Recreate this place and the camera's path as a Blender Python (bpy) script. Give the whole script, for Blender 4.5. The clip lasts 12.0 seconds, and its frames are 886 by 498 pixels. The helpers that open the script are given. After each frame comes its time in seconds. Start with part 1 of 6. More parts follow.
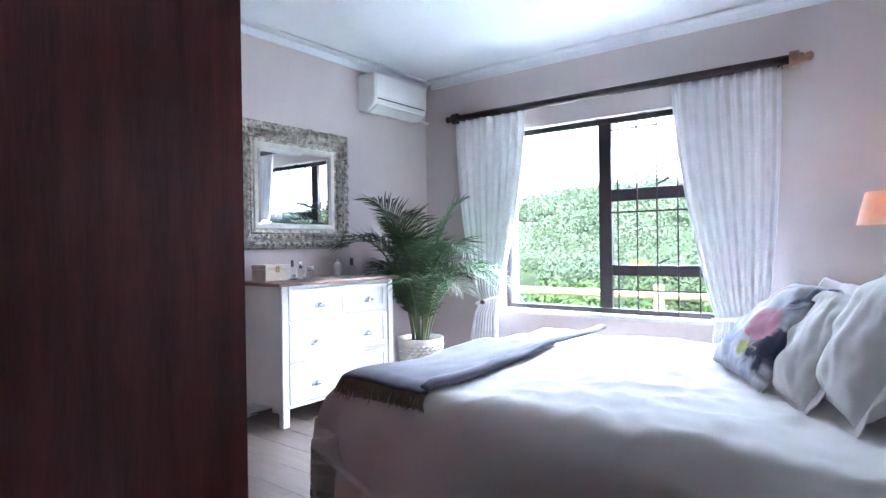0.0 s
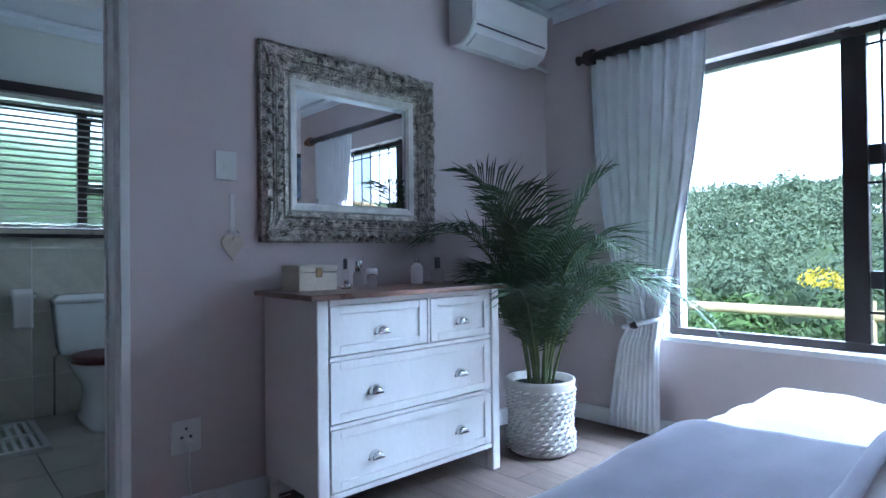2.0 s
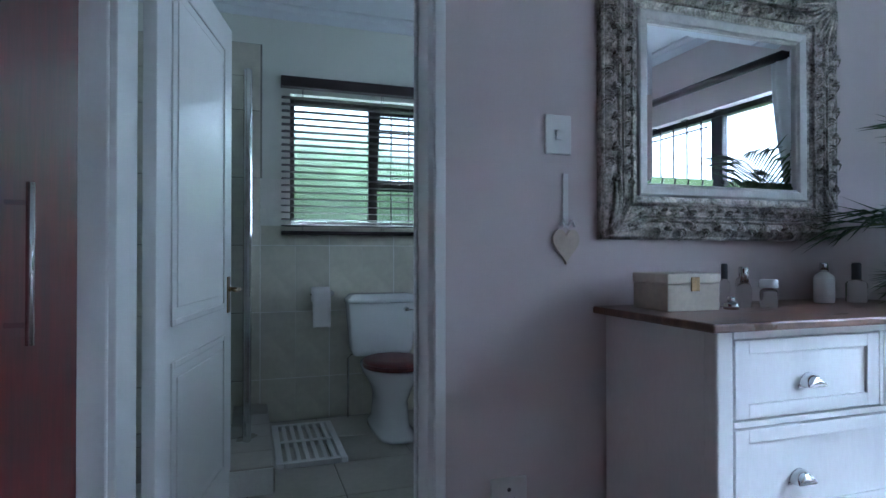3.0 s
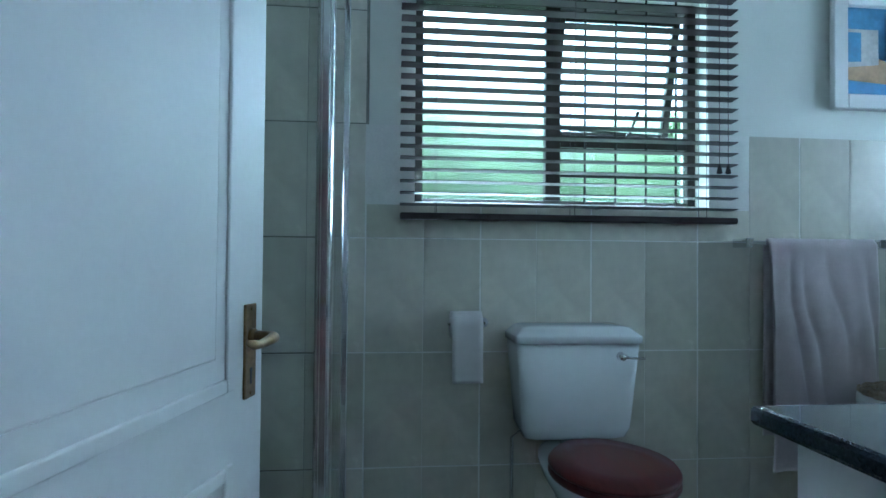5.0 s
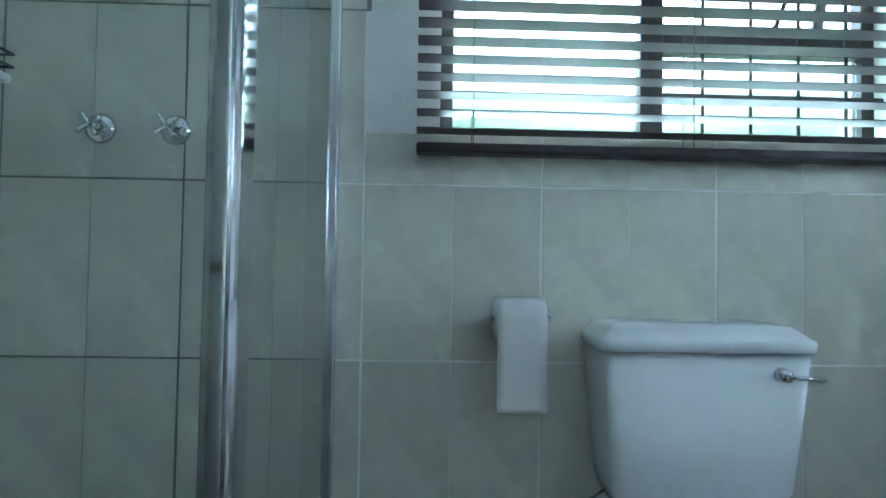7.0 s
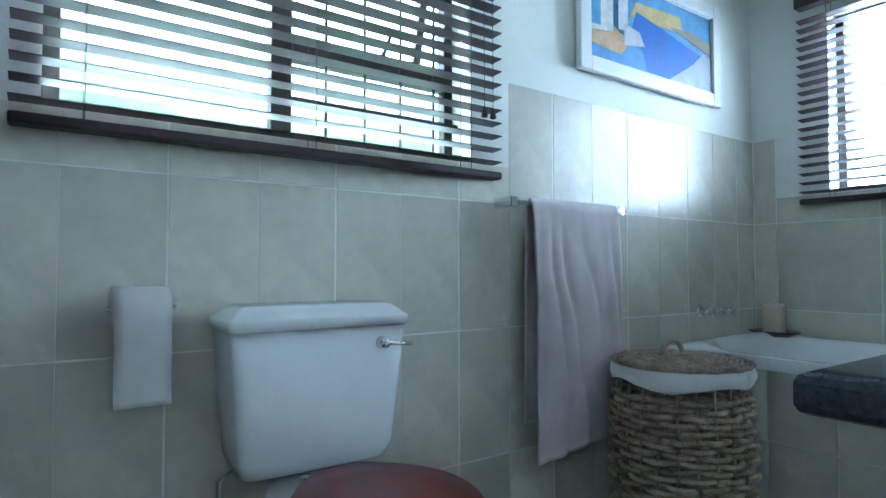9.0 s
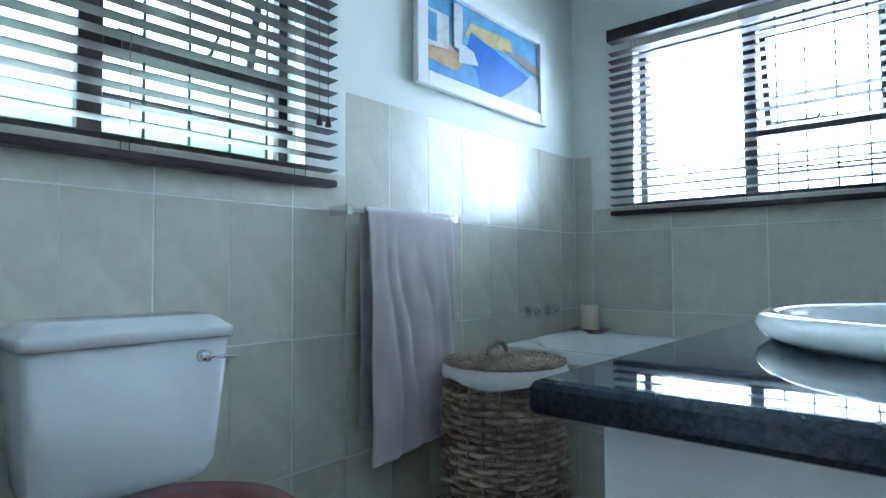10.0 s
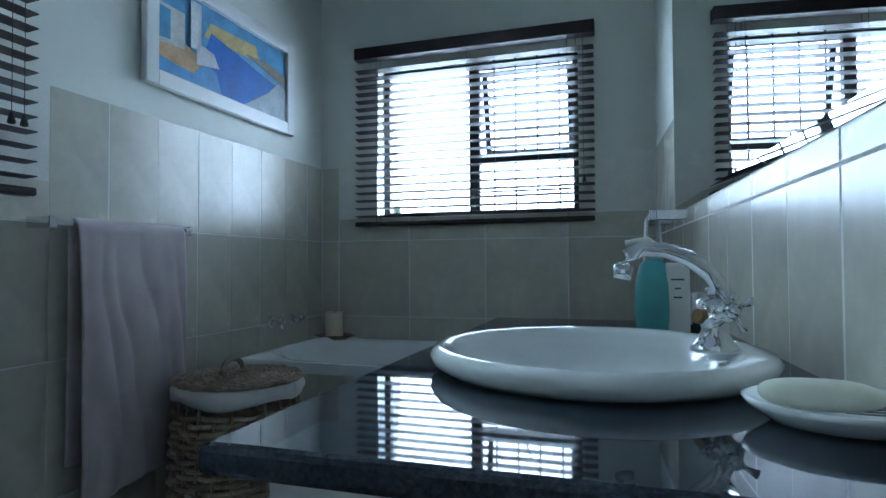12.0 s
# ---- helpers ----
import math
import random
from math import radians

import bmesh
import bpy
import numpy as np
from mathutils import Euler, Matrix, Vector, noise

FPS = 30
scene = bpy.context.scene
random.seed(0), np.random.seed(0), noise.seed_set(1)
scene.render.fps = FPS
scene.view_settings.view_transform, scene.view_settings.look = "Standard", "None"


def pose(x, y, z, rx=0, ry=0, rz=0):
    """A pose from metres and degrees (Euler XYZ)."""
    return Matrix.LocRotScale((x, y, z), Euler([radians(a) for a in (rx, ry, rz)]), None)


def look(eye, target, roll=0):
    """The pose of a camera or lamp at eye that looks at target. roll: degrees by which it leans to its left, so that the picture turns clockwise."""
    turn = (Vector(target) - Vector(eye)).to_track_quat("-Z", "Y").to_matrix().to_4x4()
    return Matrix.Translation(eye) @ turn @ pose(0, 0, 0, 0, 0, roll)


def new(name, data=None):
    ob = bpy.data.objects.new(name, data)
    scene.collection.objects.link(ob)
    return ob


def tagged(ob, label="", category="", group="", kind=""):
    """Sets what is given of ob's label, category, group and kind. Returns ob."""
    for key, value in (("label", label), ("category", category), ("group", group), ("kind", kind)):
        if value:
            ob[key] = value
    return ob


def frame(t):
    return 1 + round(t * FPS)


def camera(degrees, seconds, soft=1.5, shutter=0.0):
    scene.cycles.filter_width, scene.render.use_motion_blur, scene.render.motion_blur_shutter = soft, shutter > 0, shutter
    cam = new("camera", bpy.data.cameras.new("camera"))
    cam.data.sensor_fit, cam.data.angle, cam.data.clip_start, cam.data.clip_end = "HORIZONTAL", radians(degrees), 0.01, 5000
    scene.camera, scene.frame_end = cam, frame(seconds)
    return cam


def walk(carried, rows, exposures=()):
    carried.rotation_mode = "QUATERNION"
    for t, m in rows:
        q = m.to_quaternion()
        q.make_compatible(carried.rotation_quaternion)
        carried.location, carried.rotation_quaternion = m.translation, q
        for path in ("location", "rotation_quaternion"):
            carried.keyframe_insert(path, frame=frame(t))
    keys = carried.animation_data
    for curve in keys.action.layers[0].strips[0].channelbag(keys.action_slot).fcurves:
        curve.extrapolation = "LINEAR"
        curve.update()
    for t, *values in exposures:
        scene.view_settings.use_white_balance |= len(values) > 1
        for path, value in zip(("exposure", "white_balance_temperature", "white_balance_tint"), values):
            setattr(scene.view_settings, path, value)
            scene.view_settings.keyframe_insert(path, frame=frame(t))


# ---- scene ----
cam = camera(75.0, 12.0, soft=1.5)
PATH = [
    (0, (0.158, 0.311, 1.112), (-1.06, 1.897, 1.099), -0.8),
    (0.4, (0.042, 0.476, 1.094), (-0.985, 2.192, 1.083), -1.0),
    (0.5, (0.01, 0.546, 1.091), (-0.996, 2.275, 1.076), -0.7),
    (1, (-0.199, 0.916, 1.058), (-1.164, 2.668, 1.057), -0.8),
    (1.5, (-0.485, 1.205, 1.046), (-1.607, 2.86, 1.054), -0.8),
    (2, (-0.86, 1.404, 1.041), (-2.342, 2.748, 1.059), -0.6),
    (2.5, (-1.267, 1.463, 1.055), (-3.048, 2.373, 1.067), -0.4),
    (3, (-1.684, 1.458, 1.054), (-3.58, 2.093, 1.072), -0.0),
    (3.2, (-1.852, 1.45, 1.055), (-3.77, 2.015, 1.066), -0.4),
    (4.8, (-3.192, 1.548, 1.039), (-5.175, 1.803, 1.064), 0.6),
    (5, (-3.334, 1.591, 1.034), (-5.323, 1.793, 1.069), 0.5),
    (5.5, (-3.647, 1.599, 1.023), (-5.645, 1.701, 1.048), 0.5),
    (6, (-3.898, 1.617, 0.958), (-5.896, 1.659, 1.03), 0.6),
    (6.5, (-4.104, 1.655, 0.934), (-6.103, 1.631, 0.991), 0.8),
    (8.5, (-3.993, 1.685, 0.863), (-5.789, 2.562, 0.939), 0.8),
    (9, (-3.991, 1.696, 0.886), (-5.623, 2.85, 0.956), 0.0),
    (9.5, (-3.965, 1.72, 0.893), (-5.427, 3.084, 0.963), -0.1),
    (10, (-3.92, 1.727, 0.905), (-5.22, 3.244, 0.979), -0.3),
    (10.5, (-3.892, 1.73, 0.93), (-4.996, 3.396, 0.993), -0.2),
    (11, (-3.845, 1.725, 0.965), (-4.777, 3.493, 1.017), -0.1),
    (11.5, (-3.817, 1.712, 0.973), (-4.573, 3.563, 1.025), -0.3),
    (12, (-3.809, 1.71, 0.978), (-4.407, 3.618, 1.03), -0.3),
]
walk(cam, [(t, look(eye, target, roll)) for t, eye, target, roll in PATH],
     exposures=[(0.0, 2.65, 5500, 16), (0.5, 2.15, 5150, 13), (1.0, 1.55, 4850, 11), (2.0, 1.35, 4850, 11), (3.0, 1.35, 4950, 10),
                (5.0, 1.7, 4650, 0), (6.0, 2.2, 4750, 0), (6.5, 2.4, 4850, 0), (8.5, 2.5, 4850, 4), (9.5, 2.55, 4950, 6), (10.5, 2.5, 4950, 6), (11.0, 2.15, 4950, 6), (12.0, 1.3, 4900, 6)])

# ---- sky, sun and lamps ----
world = bpy.data.worlds.new("world")
scene.world = world
world.use_nodes = True
_wn = world.node_tree
_sky = _wn.nodes.new("ShaderNodeTexSky")
_sky.sky_type = "NISHITA"
_sky.sun_disc = False
_sky.sun_elevation = radians(50)
_sky.sun_rotation = radians(140)
_sky.dust_density = 3.0
_sky.ozone_density = 0.3
_bg = _wn.nodes["Background"]
_bg.inputs[1].default_value = 0.15
_wn.links.new(_sky.outputs[0], _bg.inputs[0])

sun_data = bpy.data.lights.new("sun", "SUN")
sun_data.energy, sun_data.angle, sun_data.color = 2.6, radians(6), (1.0, 0.96, 0.9)
sun_lamp = new("sun", sun_data)
sun_lamp.matrix_world = look((20, -20, 30), (0, 0, 0))


def window_light(name, eye, target, w, h, power, color):
    d = bpy.data.lights.new(name, "AREA")
    d.shape, d.size, d.size_y, d.energy, d.color = "RECTANGLE", w, h, power, color
    o = new(name, d)
    o.matrix_world = look(eye, target)
    return o


# the sky's light at each opening, from panels outside, above or beside the view
window_light("bedroom_window_light", (-1.3, 5.5, 3.0), (-1.7, 3.2, 0.8), 3.0, 1.3, 720, (0.80, 0.9, 1.0))
window_light("toilet_window_light", (-8.1, 2.9, 4.1), (-4.9, 2.3, 0.9), 3.0, 1.5, 760, (0.9, 1.0, 0.93))
window_light("bath_window_light", (-3.55, 5.55, 2.2), (-5.1, 3.8, 1.1), 0.8, 1.1, 5, (0.88, 0.95, 1.0))
window_light("bath_sky_light", (-4.57, 4.915, 1.66), (-4.57, 2.0, 1.15), 1.06, 0.82, 13, (0.9, 0.96, 1.0))


# ---- materials ----
def mat(name, color, rough=0.6, metal=0.0, var=0.12, scale=6.0, fine=60.0, bump=0.15, dist=0.002, rand=0.0,
        color2=None, stretch=(1, 1, 1), sheen=0.0, coat=0.0):
    m = bpy.data.materials.new(name)
    m.use_nodes = True
    nt = m.node_tree
    b = nt.nodes["Principled BSDF"]
    L = nt.links.new
    tc = nt.nodes.new("ShaderNodeTexCoord")
    mp = nt.nodes.new("ShaderNodeMapping")
    mp.inputs["Scale"].default_value = stretch
    L(tc.outputs["Object"], mp.inputs[0])
    n1 = nt.nodes.new("ShaderNodeTexNoise")
    n1.inputs["Scale"].default_value, n1.inputs["Detail"].default_value = scale, 5
    n2 = nt.nodes.new("ShaderNodeTexNoise")
    n2.inputs["Scale"].default_value, n2.inputs["Detail"].default_value = fine, 4
    L(mp.outputs[0], n1.inputs[0])
    L(mp.outputs[0], n2.inputs[0])
    c2 = color2 or tuple(max(0.0, c * (1 - var * 2)) for c in color)
    c1 = tuple(min(1.0, c * (1 + var * 0.6)) for c in color)
    add = nt.nodes.new("ShaderNodeMath")
    add.operation = "MULTIPLY_ADD"
    add.inputs[1].default_value, add.inputs[2].default_value = 0.35, 0.0
    L(n2.outputs[0], add.inputs[0])
    add2 = nt.nodes.new("ShaderNodeMath")
    add2.operation = "MULTIPLY_ADD"
    add2.inputs[1].default_value = 0.65
    L(n1.outputs[0], add2.inputs[0])
    L(add.outputs[0], add2.inputs[2])
    ramp = nt.nodes.new("ShaderNodeValToRGB")
    ramp.color_ramp.elements[0].position, ramp.color_ramp.elements[1].position = 0.3, 0.7
    ramp.color_ramp.elements[0].color, ramp.color_ramp.elements[1].color = (*c2, 1), (*c1, 1)
    L(add2.outputs[0], ramp.inputs[0])
    out = ramp.outputs[0]
    if rand:
        oi = nt.nodes.new("ShaderNodeObjectInfo")
        hsv = nt.nodes.new("ShaderNodeHueSaturation")
        mr = nt.nodes.new("ShaderNodeMapRange")
        mr.inputs[3].default_value, mr.inputs[4].default_value = 1 - rand, 1 + rand
        L(oi.outputs["Random"], mr.inputs[0])
        L(mr.outputs[0], hsv.inputs["Value"])
        L(out, hsv.inputs["Color"])
        out = hsv.outputs[0]
    L(out, b.inputs["Base Color"])
    rr = nt.nodes.new("ShaderNodeMapRange")
    rr.inputs[3].default_value, rr.inputs[4].default_value = max(0.02, rough - 0.08), min(1.0, rough + 0.08)
    L(n1.outputs[0], rr.inputs[0])
    L(rr.outputs[0], b.inputs["Roughness"])
    b.inputs["Metallic"].default_value = metal
    b.inputs["Coat Weight"].default_value = coat
    b.inputs["Sheen Weight"].default_value = sheen
    if bump:
        bp = nt.nodes.new("ShaderNodeBump")
        bp.inputs["Strength"].default_value, bp.inputs["Distance"].default_value = bump, dist
        L(add2.outputs[0], bp.inputs["Height"])
        L(bp.outputs[0], b.inputs["Normal"])
    return m


def glass(name, rough, tint=(1, 1, 1)):
    m = bpy.data.materials.new(name)
    m.use_nodes = True
    b = m.node_tree.nodes["Principled BSDF"]
    b.inputs["Base Color"].default_value = (*tint, 1)
    b.inputs["Transmission Weight"].default_value = 1.0
    b.inputs["Roughness"].default_value = rough
    b.inputs["IOR"].default_value = 1.45 if rough > 0.1 else 1.12
    return m


def glow(name, color, strength):
    m = bpy.data.materials.new(name)
    m.use_nodes = True
    b = m.node_tree.nodes["Principled BSDF"]
    b.inputs["Base Color"].default_value = (*color, 1)
    b.inputs["Emission Color"].default_value = (*color, 1)
    b.inputs["Emission Strength"].default_value = strength
    return m


M_WALL = mat("wall_paint_lilac_beige", (0.62, 0.55, 0.53), 0.75, var=0.03, scale=1.5, fine=180, bump=0.12)
M_BWALL = mat("wall_paint_pale_green", (0.74, 0.76, 0.69), 0.6, var=0.03, scale=1.5, fine=180, bump=0.1)
M_CEIL = mat("ceiling_paint", (0.72, 0.75, 0.77), 0.8, var=0.03, scale=1.2, fine=120, bump=0.08)
M_WHITE = mat("white_gloss_paint", (0.78, 0.78, 0.76), 0.35, var=0.03, scale=3, fine=90, bump=0.06)
M_DRESS = mat("white_furniture_paint", (0.8, 0.79, 0.76), 0.42, var=0.05, scale=4, fine=110, bump=0.12, stretch=(1, 1, 0.25))
M_TILE = mat("beige_green_wall_tile", (0.64, 0.62, 0.515), 0.24, var=0.07, scale=7, fine=26, bump=0.12, dist=0.003, rand=0.05)
M_GROUT = mat("pale_grout", (0.8, 0.8, 0.75), 0.85, var=0.08, scale=8, fine=120)
M_GROUTD = mat("dark_grout", (0.16, 0.16, 0.13), 0.9, var=0.2, scale=5, fine=90)
M_FTILE = mat("floor_tile", (0.47, 0.45, 0.38), 0.3, var=0.1, scale=5, fine=30, bump=0.08, rand=0.05)
M_PLANK = mat("grey_brown_laminate", (0.17, 0.13, 0.105), 0.42, var=0.25, scale=3, fine=30, bump=0.12, stretch=(0.6, 8, 1), rand=0.14)
M_REDWOOD = mat("dark_mahogany", (0.14, 0.022, 0.022), 0.45, var=0.35, scale=4, fine=30, bump=0.08, stretch=(6, 6, 0.5))
M_SEAT = mat("varnished_mahogany_seat", (0.14, 0.024, 0.022), 0.36, var=0.2, scale=5, fine=40, bump=0.04, stretch=(1, 7, 1))
M_TOPWOOD = mat("brown_stained_top", (0.2, 0.105, 0.07), 0.3, var=0.3, scale=5, fine=50, bump=0.08, stretch=(8, 0.8, 1))
M_DARKROD = mat("dark_wood_rod", (0.035, 0.02, 0.018), 0.35, var=0.3, scale=6, fine=60)
M_ENDWOOD = mat("mid_wood_finial", (0.28, 0.16, 0.09), 0.4, var=0.2, scale=12, fine=60)
M_FRAME = mat("bronze_aluminium", (0.028, 0.022, 0.02), 0.4, metal=0.3, var=0.15, scale=10, fine=80, bump=0.04)
M_BAR = mat("black_steel_bar", (0.02, 0.018, 0.018), 0.45, metal=0.4, var=0.2, scale=20, fine=90, bump=0.05)
M_CHROME = mat("chrome", (0.75, 0.76, 0.77), 0.1, metal=1.0, var=0.04, scale=12, fine=90, bump=0.02)
M_BRASS = mat("aged_brass", (0.36, 0.25, 0.13), 0.36, metal=0.9, var=0.3, scale=25, fine=140, bump=0.1)
M_SILVER = mat("antique_silver_leaf", (0.6, 0.56, 0.49), 0.32, metal=0.75, var=0.45, scale=30, fine=120, bump=0.6, dist=0.006, color2=(0.06, 0.053, 0.046))
M_SILVERLT = mat("pale_silver_moulding", (0.68, 0.67, 0.63), 0.4, metal=0.35, var=0.12, scale=14, fine=90, bump=0.2)
M_MIRROR = mat("mirror_silver", (0.9, 0.92, 0.92), 0.025, metal=1.0, var=0.0, bump=0)
M_MIRROR.node_tree.nodes["Principled BSDF"].inputs["Roughness"].default_value = 0.01
for _l in list(M_MIRROR.node_tree.links):
    if _l.to_socket.name == "Roughness":
        M_MIRROR.node_tree.links.remove(_l)
M_LINEN = mat("white_linen", (0.74, 0.72, 0.7), 0.85, var=0.05, scale=9, fine=500, bump=0.25, dist=0.001, sheen=0.2)
M_DUVET = mat("duvet_cotton", (0.72, 0.69, 0.66), 0.85, var=0.05, scale=5, fine=420, bump=0.25, dist=0.001, sheen=0.2)
M_THROW = mat("grey_purple_throw", (0.08, 0.07, 0.105), 0.95, var=0.15, scale=12, fine=300, bump=0.4, dist=0.002, sheen=0.4)
M_FRINGE = mat("beige_fringe", (0.36, 0.28, 0.2), 0.9, var=0.25, scale=20, fine=200)
M_VAL = mat("bed_base_fabric", (0.45, 0.38, 0.36), 0.9, var=0.08, scale=6, fine=300)
M_CURT = mat("white_curtain_cotton", (0.86, 0.86, 0.88), 0.9, var=0.04, scale=8, fine=450, bump=0.2, dist=0.001, sheen=0.2)
M_TOWEL = mat("mauve_grey_towel", (0.57, 0.50, 0.50), 0.98, var=0.1, scale=10, fine=260, bump=0.9, dist=0.004, sheen=0.5)
M_CERAM = mat("white_ceramic", (0.8, 0.82, 0.81), 0.1, var=0.02, scale=3, fine=40, bump=0.0, coat=0.4)
M_PLASTIC = mat("white_plastic", (0.76, 0.76, 0.73), 0.35, var=0.03, scale=6, fine=80, bump=0.03)
M_GRANITE = mat("dark_blue_granite", (0.042, 0.052, 0.068), -0.045, var=0.4, scale=150, fine=420, bump=0.0, color2=(0.008, 0.01, 0.014))
M_WICKER = mat("wicker", (0.44, 0.35, 0.25), 0.6, var=0.4, scale=24, fine=120, bump=0.4, color2=(0.15, 0.105, 0.07), rand=0.12)
M_LEAF = mat("palm_leaf", (0.08, 0.14, 0.06), 0.45, var=0.35, scale=6, fine=50, bump=0.1)
M_STEM = mat("palm_stem", (0.16, 0.2, 0.07), 0.5, var=0.3, scale=10, fine=60)
M_SOIL = mat("soil", (0.03, 0.022, 0.017), 0.95, var=0.4, scale=30, fine=120, bump=0.8, dist=0.01)
M_POT = mat("white_ceramic_pot", (0.66, 0.63, 0.58), 0.4, var=0.12, scale=20, fine=90, bump=0.15)
M_BLIND = mat("dark_brown_slat", (0.035, 0.022, 0.024), 0.4, var=0.2, scale=8, fine=60, bump=0.05, stretch=(1, 1, 8))
M_BOXW = mat("cream_wooden_box", (0.6, 0.53, 0.42), 0.6, var=0.12, scale=8, fine=70, bump=0.15)
M_SHADE = mat("peach_lamp_shade", (0.7, 0.52, 0.42), 0.9, var=0.06, scale=10, fine=300, bump=0.15)
M_CANDLE = mat("cream_wax", (0.68, 0.6, 0.45), 0.5, var=0.06, scale=12, fine=60)
M_SOAP = mat("pale_soap", (0.7, 0.7, 0.58), 0.4, var=0.05, scale=14, fine=60)
M_TEAL = mat("teal_liquid_bottle", (0.12, 0.36, 0.36), 0.2, var=0.08, scale=8, fine=40, bump=0.0)
M_INK = mat("grey_ink", (0.1, 0.1, 0.11), 0.7, var=0.1)
M_BLUEB = mat("blue_plastic", (0.03, 0.1, 0.45), 0.3, var=0.1, scale=8, fine=40, bump=0.02)
M_GLASS = glass("clear_glass", 0.0)
M_FROST = glass("obscure_glass", 0.22, (0.93, 0.98, 0.95))
M_BOTTLE = glass("bottle_glass", 0.04, (0.92, 0.91, 0.9))
M_SHOWER = glass("shower_glass", 0.02, (0.95, 0.98, 0.97))
M_FOL = mat("hedge_foliage", (0.09, 0.17, 0.035), 0.7, var=0.5, scale=0.5, fine=6, bump=0.0)
# far trees: leaf green paled and blued, distance haze put into the colour
M_FOL2 = mat("hazed_tree_foliage", (0.15, 0.205, 0.115), 0.8, var=0.4, scale=0.3, fine=1.5, bump=0.0, color2=(0.04, 0.075, 0.042))
M_SHRUB = mat("shrub_foliage", (0.1, 0.16, 0.065), 0.7, var=0.45, scale=0.7, fine=6, bump=0.0)
M_GROUTM = mat("grey_grout", (0.26, 0.26, 0.22), 0.9, var=0.25, scale=5, fine=90)
M_YEL = mat("yellow_blossom", (0.6, 0.5, 0.03), 0.7, var=0.2, scale=5, fine=30)
M_GRASS = mat("grass_ground", (0.07, 0.12, 0.03), 0.9, var=0.4, scale=0.3, fine=12)
M_POLE = mat("treated_pole", (0.36, 0.29, 0.15), 0.8, var=0.2, scale=6, fine=60, bump=0.3)
M_PLASTER = mat("outside_plaster", (0.5, 0.47, 0.42), 0.85, var=0.1, scale=1, fine=40)
M_ROOF = mat("roof_tile_brown", (0.22, 0.1, 0.07), 0.8, var=0.2, scale=2, fine=20)


# ---- builders ----
def thing(name, loc, label, category, group="", kind=""):
    e = new(name)
    e.location = loc
    e.empty_display_size = 0.1
    return tagged(e, label, category, group, kind)


def part(name, bm, material, parent=None, label="", smooth=False, kind=""):
    bmesh.ops.recalc_face_normals(bm, faces=bm.faces[:])
    me = bpy.data.meshes.new(name)
    bm.to_mesh(me)
    bm.free()
    me.materials.append(material)
    if smooth:
        me.polygons.foreach_set("use_smooth", [True] * len(me.polygons))
    o = new(name, me)
    if parent is not None:
        o.parent = parent
        if parent.type == "EMPTY":
            o.matrix_parent_inverse = Matrix.Translation(-Vector(parent.location))
    if label:
        o["label"] = label
    if kind:
        o["kind"] = kind
    return o


def solid(name, bm, material, label, category, kind="", smooth=False, group=""):
    return tagged(part(name, bm, material, None, "", smooth), label, category, group, kind)


def add_box(bm, x0, x1, y0, y1, z0, z1, bevel=0.0, seg=2):
    r = bmesh.ops.create_cube(bm, size=1.0, matrix=Matrix.Translation(((x0 + x1) / 2, (y0 + y1) / 2, (z0 + z1) / 2))
                              @ Matrix.Diagonal((x1 - x0, y1 - y0, z1 - z0, 1)))
    if bevel:
        es = list({e for v in r["verts"] for e in v.link_edges})
        bmesh.ops.bevel(bm, geom=es, offset=bevel, segments=seg, profile=0.5, affect="EDGES")
    return bm


def box(x0, x1, y0, y1, z0, z1, bevel=0.0, seg=2):
    return add_box(bmesh.new(), x0, x1, y0, y1, z0, z1, bevel, seg)


def add_cyl(bm, p0, p1, r0, r1=None, seg=12):
    p0, p1 = Vector(p0), Vector(p1)
    d = p1 - p0
    m = Matrix.Translation((p0 + p1) / 2) @ d.to_track_quat("Z", "Y").to_matrix().to_4x4()
    bmesh.ops.create_cone(bm, cap_ends=True, segments=seg, radius1=r0, radius2=r0 if r1 is None else r1, depth=d.length, matrix=m)
    return bm


def cyl(p0, p1, r0, r1=None, seg=12):
    return add_cyl(bmesh.new(), p0, p1, r0, r1, seg)


def add_lathe(bm, c, profile, seg=24, sx=1.0, sy=1.0):
    rings = []
    for r, z in profile:
        rings.append([bm.verts.new((c[0] + sx * r * math.cos(2 * math.pi * k / seg), c[1] + sy * r * math.sin(2 * math.pi * k / seg), c[2] + z)) for k in range(seg)])
    for a, b in zip(rings, rings[1:]):
        for k in range(seg):
            bm.faces.new((a[k], a[(k + 1) % seg], b[(k + 1) % seg], b[k]))
    for ring in (rings[0], rings[-1]):
        bm.faces.new(ring)
    return bm


def lathe(c, profile, seg=24, sx=1.0, sy=1.0):
    return add_lathe(bmesh.new(), c, profile, seg, sx, sy)


